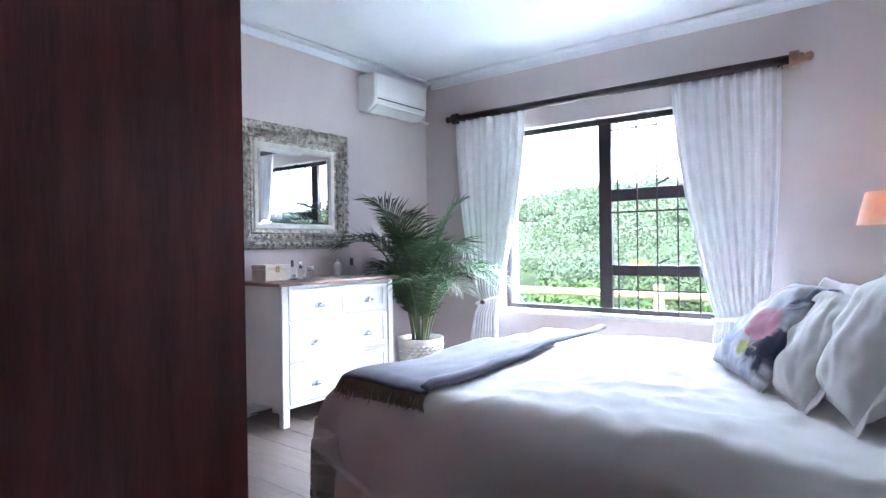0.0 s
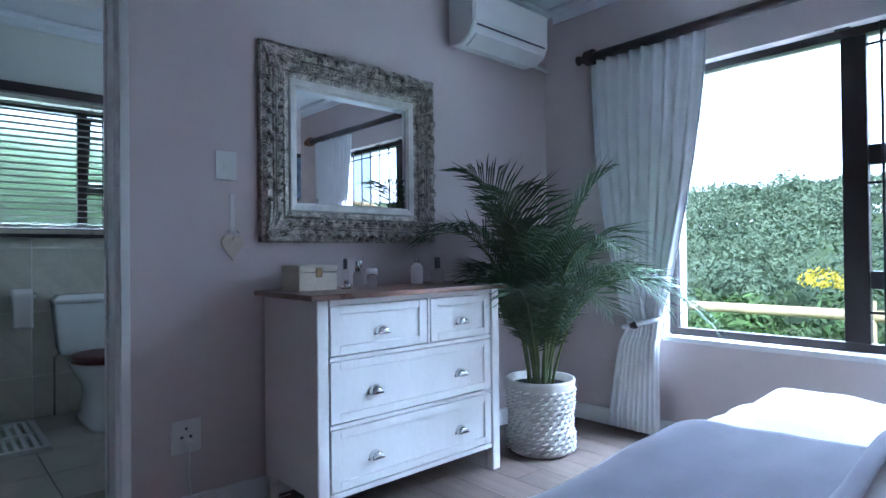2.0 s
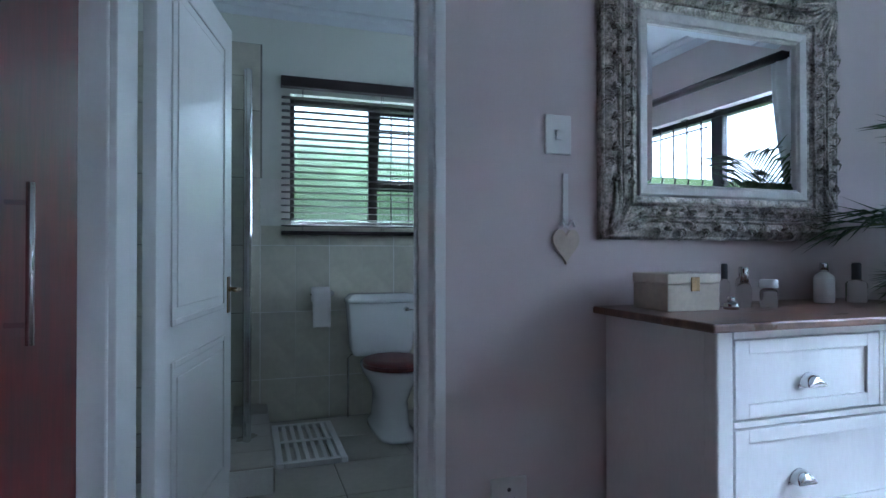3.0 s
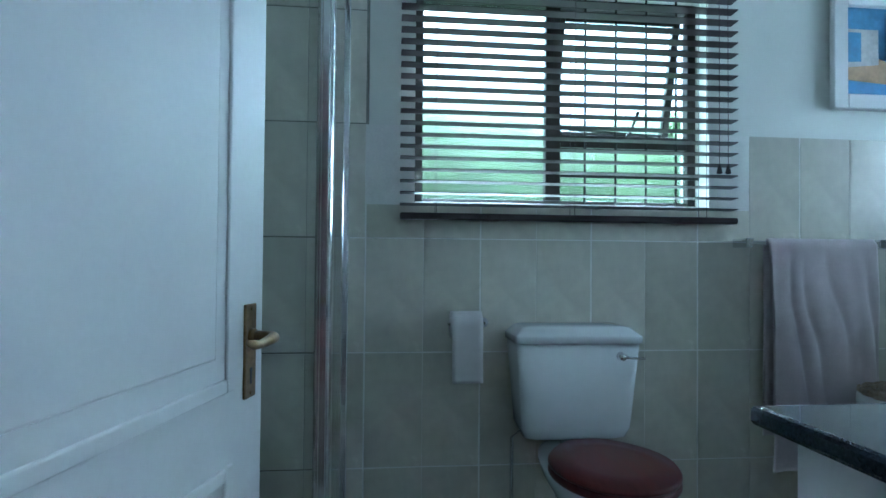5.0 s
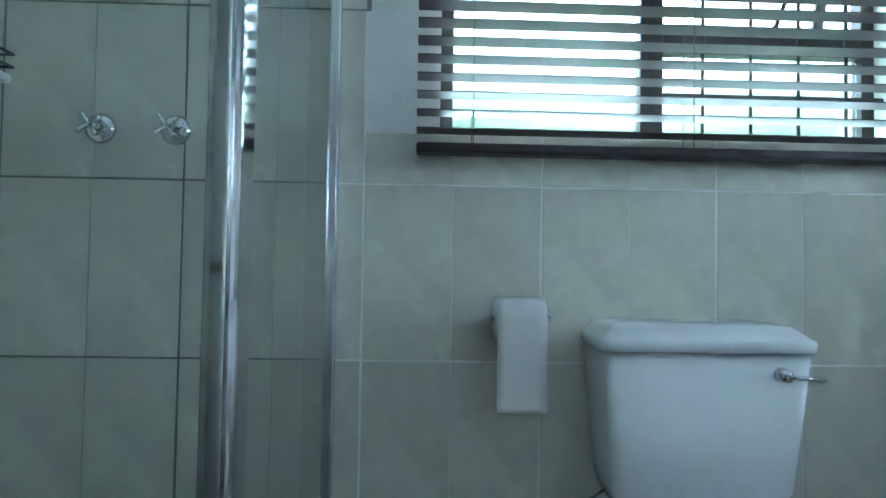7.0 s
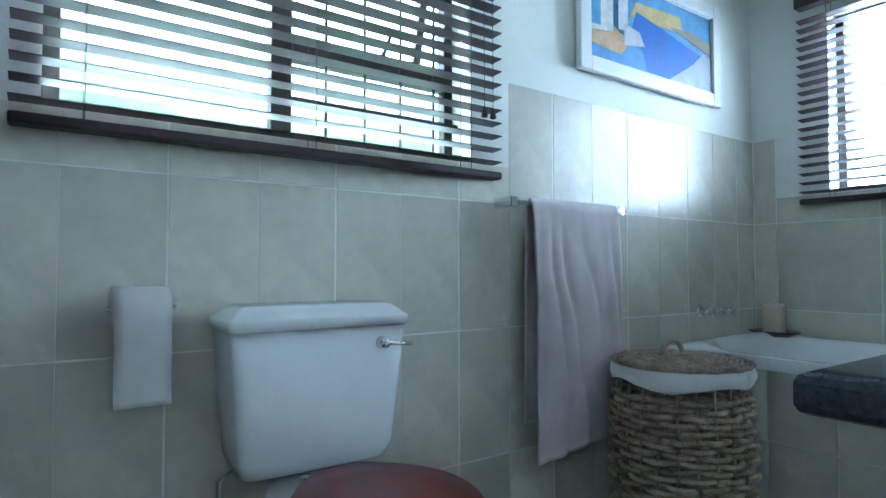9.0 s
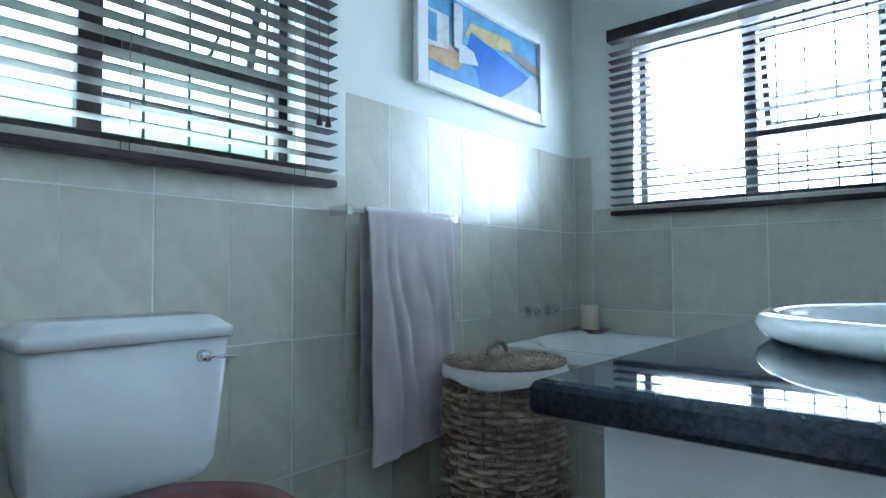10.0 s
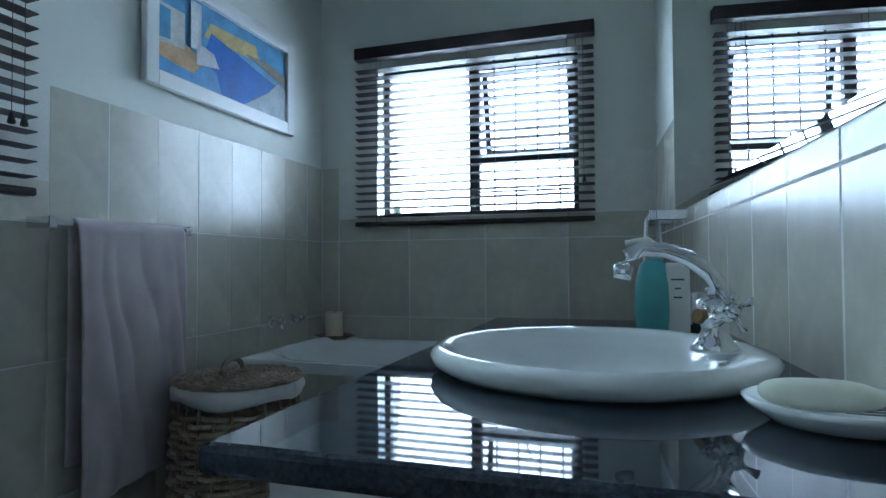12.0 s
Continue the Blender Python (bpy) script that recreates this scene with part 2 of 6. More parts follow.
def add_tube(bm, pts, r, seg=8, close=False):
    pts = [Vector(p) for p in pts]
    rings = []
    n = len(pts)
    for i, p in enumerate(pts):
        d = (pts[min(i + 1, n - 1)] - pts[max(i - 1, 0)]).normalized()
        up = Vector((0, 0, 1)) if abs(d.z) < 0.9 else Vector((1, 0, 0))
        a = d.cross(up).normalized()
        b = d.cross(a)
        rr = r[i] if isinstance(r, (list, tuple)) else r
        rings.append([bm.verts.new(p + a * rr * math.cos(2 * math.pi * k / seg) + b * rr * math.sin(2 * math.pi * k / seg)) for k in range(seg)])
    for a, b in zip(rings, rings[1:]):
        for k in range(seg):
            bm.faces.new((a[k], a[(k + 1) % seg], b[(k + 1) % seg], b[k]))
    bm.faces.new(rings[0])
    bm.faces.new(rings[-1])
    return bm


def tube(pts, r, seg=8):
    return add_tube(bmesh.new(), pts, r, seg)


def sheet(fn, nu, nv, thick=0.0):
    """A surface fn(u, v) over the unit square, given thickness along its normals."""
    bm = bmesh.new()
    g = [[bm.verts.new(fn(i / nu, j / nv)) for j in range(nv + 1)] for i in range(nu + 1)]
    for i in range(nu):
        for j in range(nv):
            bm.faces.new((g[i][j], g[i + 1][j], g[i + 1][j + 1], g[i][j + 1]))
    if thick:
        bm.normal_update()
        bmesh.ops.solidify(bm, geom=bm.faces[:], thickness=thick)
    return bm


def wall_with_holes(name, axis, c0, c1, u0, u1, z0, z1, holes, material, label):
    """A wall between c0 and c1 across the axis, u0..u1 along it, with rectangular openings through it."""
    bm = bmesh.new()
    us = sorted({u0, u1, *[h[0] for h in holes], *[h[1] for h in holes]})
    zs = sorted({z0, z1, *[h[2] for h in holes], *[h[3] for h in holes]})
    for a, b in zip(us, us[1:]):
        for c, d in zip(zs, zs[1:]):
            um, zm = (a + b) / 2, (c + d) / 2
            if any(h[0] < um < h[1] and h[2] < zm < h[3] for h in holes):
                continue
            if axis == "x":
                add_box(bm, c0, c1, a, b, c, d)
            else:
                add_box(bm, a, b, c0, c1, c, d)
    bmesh.ops.remove_doubles(bm, verts=bm.verts[:], dist=0.0005)
    seen, kill = {}, []
    for f in bm.faces:
        k = tuple(round(q, 3) for q in f.calc_center_median())
        if k in seen:
            kill += [f, seen[k]]
        seen[k] = f
    bmesh.ops.delete(bm, geom=list(set(kill)), context="FACES_ONLY")
    return solid(name, bm, material, label, "wall", "structure")

# ---- setting ----
CEIL = 2.62
BX = -3.24      # bedroom face of the partition
BTX = -3.49     # bathroom face of the partition
TW = -5.467     # wall behind the toilet
BY = 4.67       # bathroom end wall
solid("ground", box(-900, 900, -900, 900, -0.9, -0.8), M_GRASS, "grass ground running to the horizon", "ground", "structure")
solid("floor", box(BX - 0.25, 0.8, -1.2, 4.78, -0.15, -0.006), M_GROUTD, "bedroom floor of grey-brown wood-look planks", "floor", "structure")
solid("floor_2", box(TW - 0.22, BTX, 0.4, 4.9, -0.15, -0.008), M_GROUTD, "bathroom floor of large beige tiles with dark joints", "floor", "structure")
solid("ceiling", box(BX - 0.12, 0.8, -1.2, 4.78, CEIL, CEIL + 0.15), M_CEIL, "white painted bedroom ceiling", "ceiling", "structure")
solid("ceiling_2", box(TW - 0.22, BX - 0.123, 0.4, 4.9, CEIL, CEIL + 0.15), M_CEIL, "white painted bathroom ceiling", "ceiling", "structure")
wall_with_holes("wall_north", "y", 4.5, 4.78, BX, 0.8, 0, CEIL, [(-2.43, -0.5, 0.575, 2.06)], M_WALL, "lilac-beige painted wall with the wide window")
wall_with_holes("wall_west", "x", BX - 0.125, BX, 0.5, 4.78, 0, CEIL, [(1.13, 1.96, 0, 2.06)], M_WALL, "lilac-beige painted wall with a bathroom doorway")
wall_with_holes("wall_west_2", "x", BTX, BX - 0.127, 0.5, 4.9, 0, CEIL, [(1.13, 2.02, 0, 2.06)], M_BWALL, "pale painted bathroom side of the partition")
solid("wall_east", box(0.42, 0.8, -1.2, 4.5, 0, CEIL), M_WALL, "lilac-beige painted wall behind the bed head", "wall", "structure")
solid("wall_south", box(-1.6, 0.55, -1.2, -1.0, 0, CEIL), M_WALL, "plain painted wall", "wall", "structure")
solid("wall_south_2", box(BX, -1.55, 0.38, 0.5, 0, CEIL), M_WALL, "plain painted wall behind the wardrobe", "wall", "structure")
solid("wall_south_3", box(-1.72, -1.6, -1.2, 0.378, 0, CEIL), M_WALL, "plain painted passage wall", "wall", "structure")
W1 = (1.70, 2.85, 1.235, 2.08)
W2 = (-5.12, -4.02, 1.235, 2.08)
wall_with_holes("bathroom_wall_west", "x", TW - 0.22, TW - 0.012, 0.4, BY + 0.23, 0, CEIL, [W1], M_BWALL, "pale green painted bathroom wall with a window")
wall_with_holes("bathroom_wall_north", "y", BY + 0.012, BY + 0.23, TW - 0.01, BTX, 0, CEIL, [W2], M_BWALL, "pale painted bathroom end wall with a window")
solid("bathroom_wall_south", box(TW - 0.01, BTX, 0.4, 0.598, 0, CEIL), M_BWALL, "pale painted bathroom wall behind the shower", "wall", "structure")


def cornice(name, pts, drop, out):
    """A coved strip along a wall's top: pts are two ends, out is the way into the room."""
    (xa, ya), (xb, yb) = pts
    bm = bmesh.new()
    prof = [(0, 0), (0, -drop), (0.012, -drop), (0.02, -drop * 0.75), (drop * 0.35, -drop * 0.35), (drop * 0.8, -0.02), (drop, -0.012), (drop, 0)]
    rows = []
    for x, y in ((xa, ya), (xb, yb)):
        rows.append([bm.verts.new((x + out[0] * (p + 0.001), y + out[1] * (p + 0.001), CEIL - 0.001 + q)) for p, q in prof])
    n = len(prof)
    for i in range(n):
        bm.faces.new((rows[0][i], rows[0][(i + 1) % n], rows[1][(i + 1) % n], rows[1][i]))
    bm.faces.new(rows[0])
    bm.faces.new(rows[1])
    return solid(name, bm, M_CEIL, "white coved plaster cornice", "cornice", "structure")


cornice("trim_1", ((BX, 0.5), (BX, 4.5)), 0.075, (1, 0))
cornice("trim_2", ((BX + 0.08, 4.5), (0.55, 4.5)), 0.075, (0, -1))
cornice("trim_3", ((TW - 0.012, 0.6), (TW - 0.012, BY)), 0.075, (1, 0))
cornice("trim_4", ((TW + 0.08, BY + 0.012), (BTX, BY + 0.012)), 0.075, (0, -1))


def skirting(name, x0, x1, y0, y1):
    bm = box(x0, x1, y0, y1, 0.0, 0.1, 0.006)
    return solid(name, bm, M_WHITE, "cream painted skirting board", "skirting", "structure")


skirting("baseboard_1", BX + 0.001, BX + 0.018, 1.95, 4.48)
skirting("baseboard_2", BX + 0.02, 0.54, 4.482, 4.499)


# door frame: lining and casing on both faces
def door_frame():
    f = thing("door_frame", (BX, 1.56, 0), "white painted door frame of the bathroom doorway", "door frame", kind="structure")
    y0, y1, zt = 1.13, 1.96, 2.06
    part("jamb", box(BTX - 0.005, BX + 0.005, y0, y0 + 0.028, 0, zt, 0.003), M_WHITE, f)
    part("jamb", box(BX - 0.127, BX + 0.005, y1 - 0.028, y1, 0, zt, 0.003), M_WHITE, f)
    part("lintel", box(BTX - 0.005, BX + 0.005, y0 + 0.028, y1 - 0.028, zt - 0.028, zt, 0.003), M_WHITE, f)
    part("stop", box(BX - 0.115, BX - 0.09, y1 - 0.036, y1 - 0.028, 0, zt - 0.03, 0.003), M_WHITE, f)
    for sx0, sx1 in ((BX + 0.0055, BX + 0.02), (BTX - 0.02, BTX - 0.0055)):
        yr = y1 if sx0 > BX else 2.035
        part("casing", box(sx0, sx1, yr - 0.012, yr + 0.022, 0, zt + 0.06, 0.005), M_WHITE, f)
        part("casing", box(sx0, sx1, y0 - 0.075, y0 + 0.012, 0, zt + 0.06, 0.005), M_WHITE, f)
        part("casing", box(sx0, sx1, y0 + 0.013, y1 - 0.013, zt - 0.012, zt + 0.06, 0.005), M_WHITE, f)
    return f


door_frame()


def bathroom_door():
    hx, hy = -3.525, 1.165
    ang = math.atan2(0.178, -0.846)
    m = Matrix.Translation((hx, hy, 0)) @ Matrix.Rotation(ang, 4, "Z")
    d = thing("door_1", (hx, hy, 0.01), "white moulded panel door standing open into the bathroom", "door", kind="structure")

    def put(name, bm, material, parent, label="", smooth=False):
        bmesh.ops.transform(bm, matrix=m, verts=bm.verts[:])
        return part(name, bm, material, parent, label, smooth)
    W, T = 0.865, 0.04
    leaf = put("leaf", box(0.0, W, -T, 0, 0.012, 2.03, 0.003), M_WHITE, d)
    for s in (-1, 1):
        yo = 0.0 if s > 0 else -T
        for z0, z1, arch in ((0.16, 0.72, 0), (0.83, 1.92, 1)):
            for k, (ins, h) in enumerate(((0.0, 0.007), (0.055, 0.005))):
                bm = bmesh.new()
                x0, x1 = 0.115 + ins, W - 0.115 - ins
                a, b = z0 + ins, z1 - ins
                if k == 0:
                    for bx in ((x0, x0 + 0.022, a, b), (x1 - 0.022, x1, a, b), (x0 + 0.023, x1 - 0.023, a, a + 0.022), (x0 + 0.023, x1 - 0.023, b - 0.022, b)):
                        add_box(bm, bx[0], bx[1], min(yo, yo + s * h), max(yo, yo + s * h), bx[2], bx[3], 0.003)
                else:
                    add_box(bm, x0, x1, min(yo, yo + s * h), max(yo, yo + s * h), a, b, 0.004)
                put("panel_moulding" if k == 0 else "raised_panel", bm, M_WHITE, leaf)
        # plate, lever and keyhole
        px = W - 0.055
        y_a, y_b = (yo, yo + s * 0.005)
        plate = put("handle_plate", box(px - 0.02, px + 0.02, min(y_a, y_b), max(y_a, y_b), 0.805, 0.958, 0.002), M_BRASS, d, "aged brass lever plate with keyhole")
        yb = yo + s * 0.005
        put("rose", cyl((px, yb, 0.906), (px, yb + s * 0.008, 0.906), 0.013, 0.011, 18), M_BRASS, plate, "", True)
        put("lever", tube([(px, yb, 0.906), (px, yb + s * 0.026, 0.906), (px - 0.004, yb + s * 0.038, 0.906), (px - 0.014, yb + s * 0.044, 0.906), (px - 0.036, yb + s * 0.043, 0.903),
                           (px - 0.062, yb + s * 0.041, 0.901), (px - 0.084, yb + s * 0.043, 0.904), (px - 0.1, yb + s * 0.041, 0.909)],
                          [0.009, 0.0085, 0.009, 0.0095, 0.008, 0.0065, 0.0075, 0.0045], 12), M_BRASS, plate, "", True)
        bm = cyl((px, yb, 0.85), (px, yb + s * 0.0008, 0.85), 0.0045)
        add_box(bm, px - 0.0025, px + 0.0025, min(yb, yb + s * 0.0008), max(yb, yb + s * 0.0008), 0.828, 0.849)
        put("keyhole", bm, M_INK, plate)
        for z in (0.813, 0.95):
            put("screw", cyl((px, yb, z), (px, yb + s * 0.0015, z), 0.003, None, 8), M_BRASS, plate)
    for z in (0.25, 1.82):
        put("hinge", cyl((-0.004, -T - 0.006, z), (-0.004, -T - 0.006, z + 0.1), 0.007), M_BRASS, d)
    return d


bathroom_door()


# ---- windows ----
def bedroom_window():
    x0, x1, z0, z1 = -2.43, -0.5, 0.575, 2.06
    yf0, yf1 = 4.57, 4.62
    w = thing("window_1", ((x0 + x1) / 2, yf0, z0), "wide bronze aluminium window with burglar bars, clear panes", "window", kind="structure")
    xm = -1.545
    bars = [(x0, x0 + 0.04, z0, z1), (x1 - 0.04, x1, z0, z1), (x0 + 0.041, x1 - 0.041, z0, z0 + 0.04), (x0 + 0.041, x1 - 0.041, z1 - 0.04, z1), (xm - 0.05, xm + 0.05, z0 + 0.041, z1 - 0.041)]
    for a, b, c, d in bars:
        part("window_frame", box(a, b, yf0, yf1, c, d, 0.004), M_FRAME, w)
    sx0, sx1 = xm + 0.052, x1 - 0.042
    for c, d in ((1.425, 1.515), (0.865, 0.945)):
        part("transom", box(sx0, sx1, yf0 - 0.004, yf1 - 0.004, c, d, 0.004), M_FRAME, w)
    for c, d in ((0.617, 0.864), (0.946, 1.424), (1.516, z1 - 0.042)):
        o = part("pane", box(sx0, sx1, yf0 + 0.024, yf0 + 0.028, c, d), M_GLASS, w)
        o.visible_shadow = False
    o = part("pane", box(x0 + 0.041, xm - 0.051, yf0 + 0.024, yf0 + 0.028, z0 + 0.041, z1 - 0.041), M_GLASS, w)
    o.visible_shadow = False
    for x in np.linspace(sx0 + 0.06, sx1 - 0.03, 7):
        part("burglar_bar", cyl((x, yf0 - 0.03, z0 + 0.02), (x, yf0 - 0.03, z1 - 0.01), 0.006, None, 8), M_BAR, w)
    for z in (0.76, 1.34, 1.96):
        part("burglar_rail", box(sx0, sx1, yf0 - 0.027, yf0 - 0.022, z - 0.006, z + 0.006, 0.001), M_BAR, w)
    for z in (0.95, 1.52):
        part("stay_handle", tube([(-1.13, yf0 - 0.01, z), (-1.13, yf0 - 0.045, z + 0.012), (-1.05, yf0 - 0.055, z + 0.05)], 0.007, 8), M_BAR, w)
    for x in (-1.58, -1.25, -0.9):
        part("lug", box(x - 0.03, x + 0.03, yf0 - 0.03, yf0 - 0.005, z1 - 0.005, z1 - 0.001 + 0.0005, 0.0), M_BAR, w)
    part("window_sill", box(x0 + 0.002, x1 - 0.002, 4.47, yf0 - 0.002, 0.545, 0.5745, 0.004), M_WHITE, w)
    return w


bedroom_window()


def bath_window(name, axis, plane, sgn, u0, u1, z0, z1, um, zt, frosted):
    """A small two-part window; axis is the wall's normal, sgn the way out of the room."""
    def bx(a, b, d0, d1, c, e, bev=0.0):
        p, q = sorted((plane + sgn * d0, plane + sgn * d1))
        return box(p, q, a, b, c, e, bev) if axis == "x" else box(a, b, p, q, c, e, bev)

    def rod(pts, r):
        return tube([(plane + sgn * d, u, z) if axis == "x" else (u, plane + sgn * d, z) for u, d, z in pts], r, 6)
    loc = (plane, (u0 + u1) / 2, z0) if axis == "x" else ((u0 + u1) / 2, plane, z0)
    w = thing(name, loc, "bronze aluminium bathroom window with burglar bars" + (" and obscure glass" if frosted else ""), "window", kind="structure")
    d0, d1 = 0.10, 0.14
    for a, b, c, e in ((u0, u0 + 0.035, z0, z1), (u1 - 0.035, u1, z0, z1), (u0 + 0.036, u1 - 0.036, z0, z0 + 0.035), (u0 + 0.036, u1 - 0.036, z1 - 0.035, z1), (um - 0.03, um + 0.03, z0 + 0.036, z1 - 0.036)):
        part("window_frame", bx(a, b, d0, d1, c, e, 0.003), M_FRAME, w)
    part("transom", bx(um + 0.031, u1 - 0.036, d0, d1, zt - 0.025, zt + 0.025, 0.003), M_FRAME, w)
    gm = M_FROST if frosted else M_GLASS
    for a, b, c, e in ((u0 + 0.036, um - 0.031, z0 + 0.036, z1 - 0.036), (um + 0.031, u1 - 0.036, z0 + 0.036, zt - 0.026)):
        o = part("pane", bx(a, b, 0.118, 0.122, c, e), gm, w)
        o.visible_shadow = False
    # top-hung sash pushed a little open
    sa, sb, sc, se = um + 0.034, u1 - 0.039, zt + 0.029, z1 - 0.039
    swing = radians(13)

    def tilted(bm):
        for v in bm.verts:
            n = sgn * ((v.co.x if axis == "x" else v.co.y) - plane) - 0.142
            h = se - v.co.z
            n, h = n * math.cos(swing) + h * math.sin(swing), h * math.cos(swing) - n * math.sin(swing)
            if axis == "x":
                v.co.x = plane + sgn * (n + 0.142)
            else:
                v.co.y = plane + sgn * (n + 0.142)
            v.co.z = se - h
        return bm
    for a, b, c, e in ((sa, sa + 0.03, sc, se), (sb - 0.03, sb, sc, se), (sa + 0.031, sb - 0.031, sc, sc + 0.03), (sa + 0.031, sb - 0.031, se - 0.03, se)):
        part("sash_frame", tilted(bx(a, b, 0.142, 0.172, c, e, 0.003)), M_FRAME, w)
    o = part("pane", tilted(bx(sa + 0.031, sb - 0.031, 0.155, 0.159, sc + 0.031, se - 0.031)), gm, w)
    o.visible_shadow = False
    part("stay_bar", rod([(sa + 0.03, 0.1, zt + 0.045), (sb - 0.1, 0.14, zt + 0.04), (sb - 0.06, 0.142 + (se - sc) * math.sin(swing), sc + 0.03)], 0.005), M_BAR, w)
    for u in np.linspace(um + 0.12, u1 - 0.1, 4):
        part("burglar_bar", rod([(u, 0.07, z0), (u, 0.07, z1)], 0.005), M_BAR, w)
    for z in (z0 + 0.13, z1 - 0.2):
        part("burglar_rail", rod([(um + 0.02, 0.075, z), (u1, 0.075, z)], 0.006), M_BAR, w)
    part("stay_handle", rod([((um + u1) / 2, 0.09, zt + 0.02), ((um + u1) / 2, 0.05, zt + 0.03), ((um + u1) / 2 + 0.03, 0.045, zt + 0.11)], 0.007), M_BAR, w)
    part("reveal_sill", bx(u0 + 0.002, u1 - 0.002, 0.004, 0.097, z0 + 0.001, z0 + 0.012, 0.002), M_WHITE, w)
    return w


bath_window("window_2", "x", TW, -1, *W1, 2.254, 1.51, True)
bath_window("window_3", "y", BY, 1, *W2, -4.585, 1.545, False)


def slat_blind(name, axis, plane, u0, u1, z0, z1, tilt, inward):
    """Venetian blind hung in front of a window: head rail, slats, bottom rail, cords."""
    def bx(a, b, d0, d1, c, e, bev=0.0):
        p, q = sorted((plane + inward * d0, plane + inward * d1))
        return box(p, q, a, b, c, e, bev) if axis == "x" else box(a, b, p, q, c, e, bev)
    um = (u0 + u1) / 2
    at = (lambda u, d, z: (plane + inward * d, u, z)) if axis == "x" else (lambda u, d, z: (u, plane + inward * d, z))
    b = thing(name, at(um, 0.04, z0), "dark brown venetian blind with open slats", "window blind")
    part("head_rail", bx(u0 - 0.005, u1 + 0.005, 0.004, 0.07, z1 - 0.065, z1, 0.004), M_BLIND, b)
    part("bottom_rail", bx(u0, u1, 0.014, 0.066, z0, z0 + 0.024, 0.006), M_BLIND, b)
    n = int((z1 - 0.075 - z0 - 0.03) / 0.0425)
    me = None
    for i in range(n):
        z = z0 + 0.055 + i * 0.0425
        if me is None:
            s = box(-0.5 * (u1 - u0), 0.5 * (u1 - u0), -0.024, 0.024, -0.0014, 0.0014)
            bmesh.ops.rotate(s, cent=(0, 0, 0), matrix=Matrix.Rotation(radians(tilt), 3, "X"), verts=s.verts[:])
            if axis == "x":
                bmesh.ops.rotate(s, cent=(0, 0, 0), matrix=Matrix.Rotation(radians(90), 3, "Z"), verts=s.verts[:])
            o = part("slat", s, M_BLIND, b)
            me = o.data
        else:
            o = new("slat", me)
            o.parent = b
            o.matrix_parent_inverse = Matrix.Translation(-Vector(b.location))
        o.location = at(um, 0.04, z)
    for u in (u0 + 0.13, um, u1 - 0.13):
        for d in (0.012, 0.068):
            part("ladder_cord", tube([at(u, d, z0 + 0.02), at(u, d, z1 - 0.06)], 0.0012, 5), M_BLIND, b)
    for k, du in enumerate((0.05, 0.085)):
        part("pull_cord", tube([at(u1 - du, 0.075, z1 - 0.06), at(u1 - du, 0.078, z0 + 0.22)], 0.0012, 5), M_BLIND, b)
        c = at(u1 - du, 0.078, z0 + 0.19)
        part("toggle", lathe(c, [(0.004, 0.03), (0.008, 0.015), (0.011, 0), (0.006, -0.003)], 10), M_BLIND, b)
    return b


slat_blind("window_blind", "x", TW, 1.645, 2.93, 1.177, 2.17, -4, 1)
slat_blind("window_blind", "y", BY, -5.225, -3.94, 1.187, 2.178, -7, -1)


# ---- bedroom: large things ----
def wardrobe():
    x0, x1, yf, yb = -3.06, -1.06, 1.12, 0.5
    w = thing("wardrobe", ((x0 + x1) / 2, 0.8, 0), "dark mahogany built-in wardrobe with steel bar handles", "wardrobe")
    part("side_panel", box(x1 - 0.025, x1, yb + 0.005, yf - 0.002, 0.0, CEIL - 0.003, 0.002), M_REDWOOD, w)
    part("side_panel", box(x0, x0 + 0.02, yb + 0.005, yf - 0.022, 0.0, CEIL - 0.003, 0.002), M_REDWOOD, w)
    part("plinth", box(x0 + 0.022, x1 - 0.028, yf - 0.08, yf - 0.06, 0, 0.09, 0.002), M_REDWOOD, w)
    part("body", box(x0 + 0.022, x1 - 0.028, yb + 0.008, yf - 0.024, 0.09, CEIL - 0.006), M_REDWOOD, w)
    n = 4
    dw = (x1 - 0.028 - x0) / n
    for i in range(n):
        a = x0 + i * dw
        door = part("door", box(a + 0.002, a + dw - 0.002, yf - 0.021, yf, 0.1, CEIL - 0.01, 0.002), M_REDWOOD, w)
        hx = a + (0.05 if i % 2 else dw - 0.115)
        h = part("handle", tube([(hx, yf + 0.032, 0.92), (hx, yf + 0.032, 1.16)], 0.006, 10), M_CHROME, door, "brushed steel bar handle", True)
        for z in (0.95, 1.13):
            part("handle_post", cyl((hx, yf, z), (hx, yf + 0.03, z), 0.004, None, 8), M_CHROME, door)
    return w


wardrobe()
solid("wall_return", box(BX, -3.065, 0.5, 1.05, 0, CEIL), M_WALL, "painted wall return beside the wardrobe", "wall", "structure")


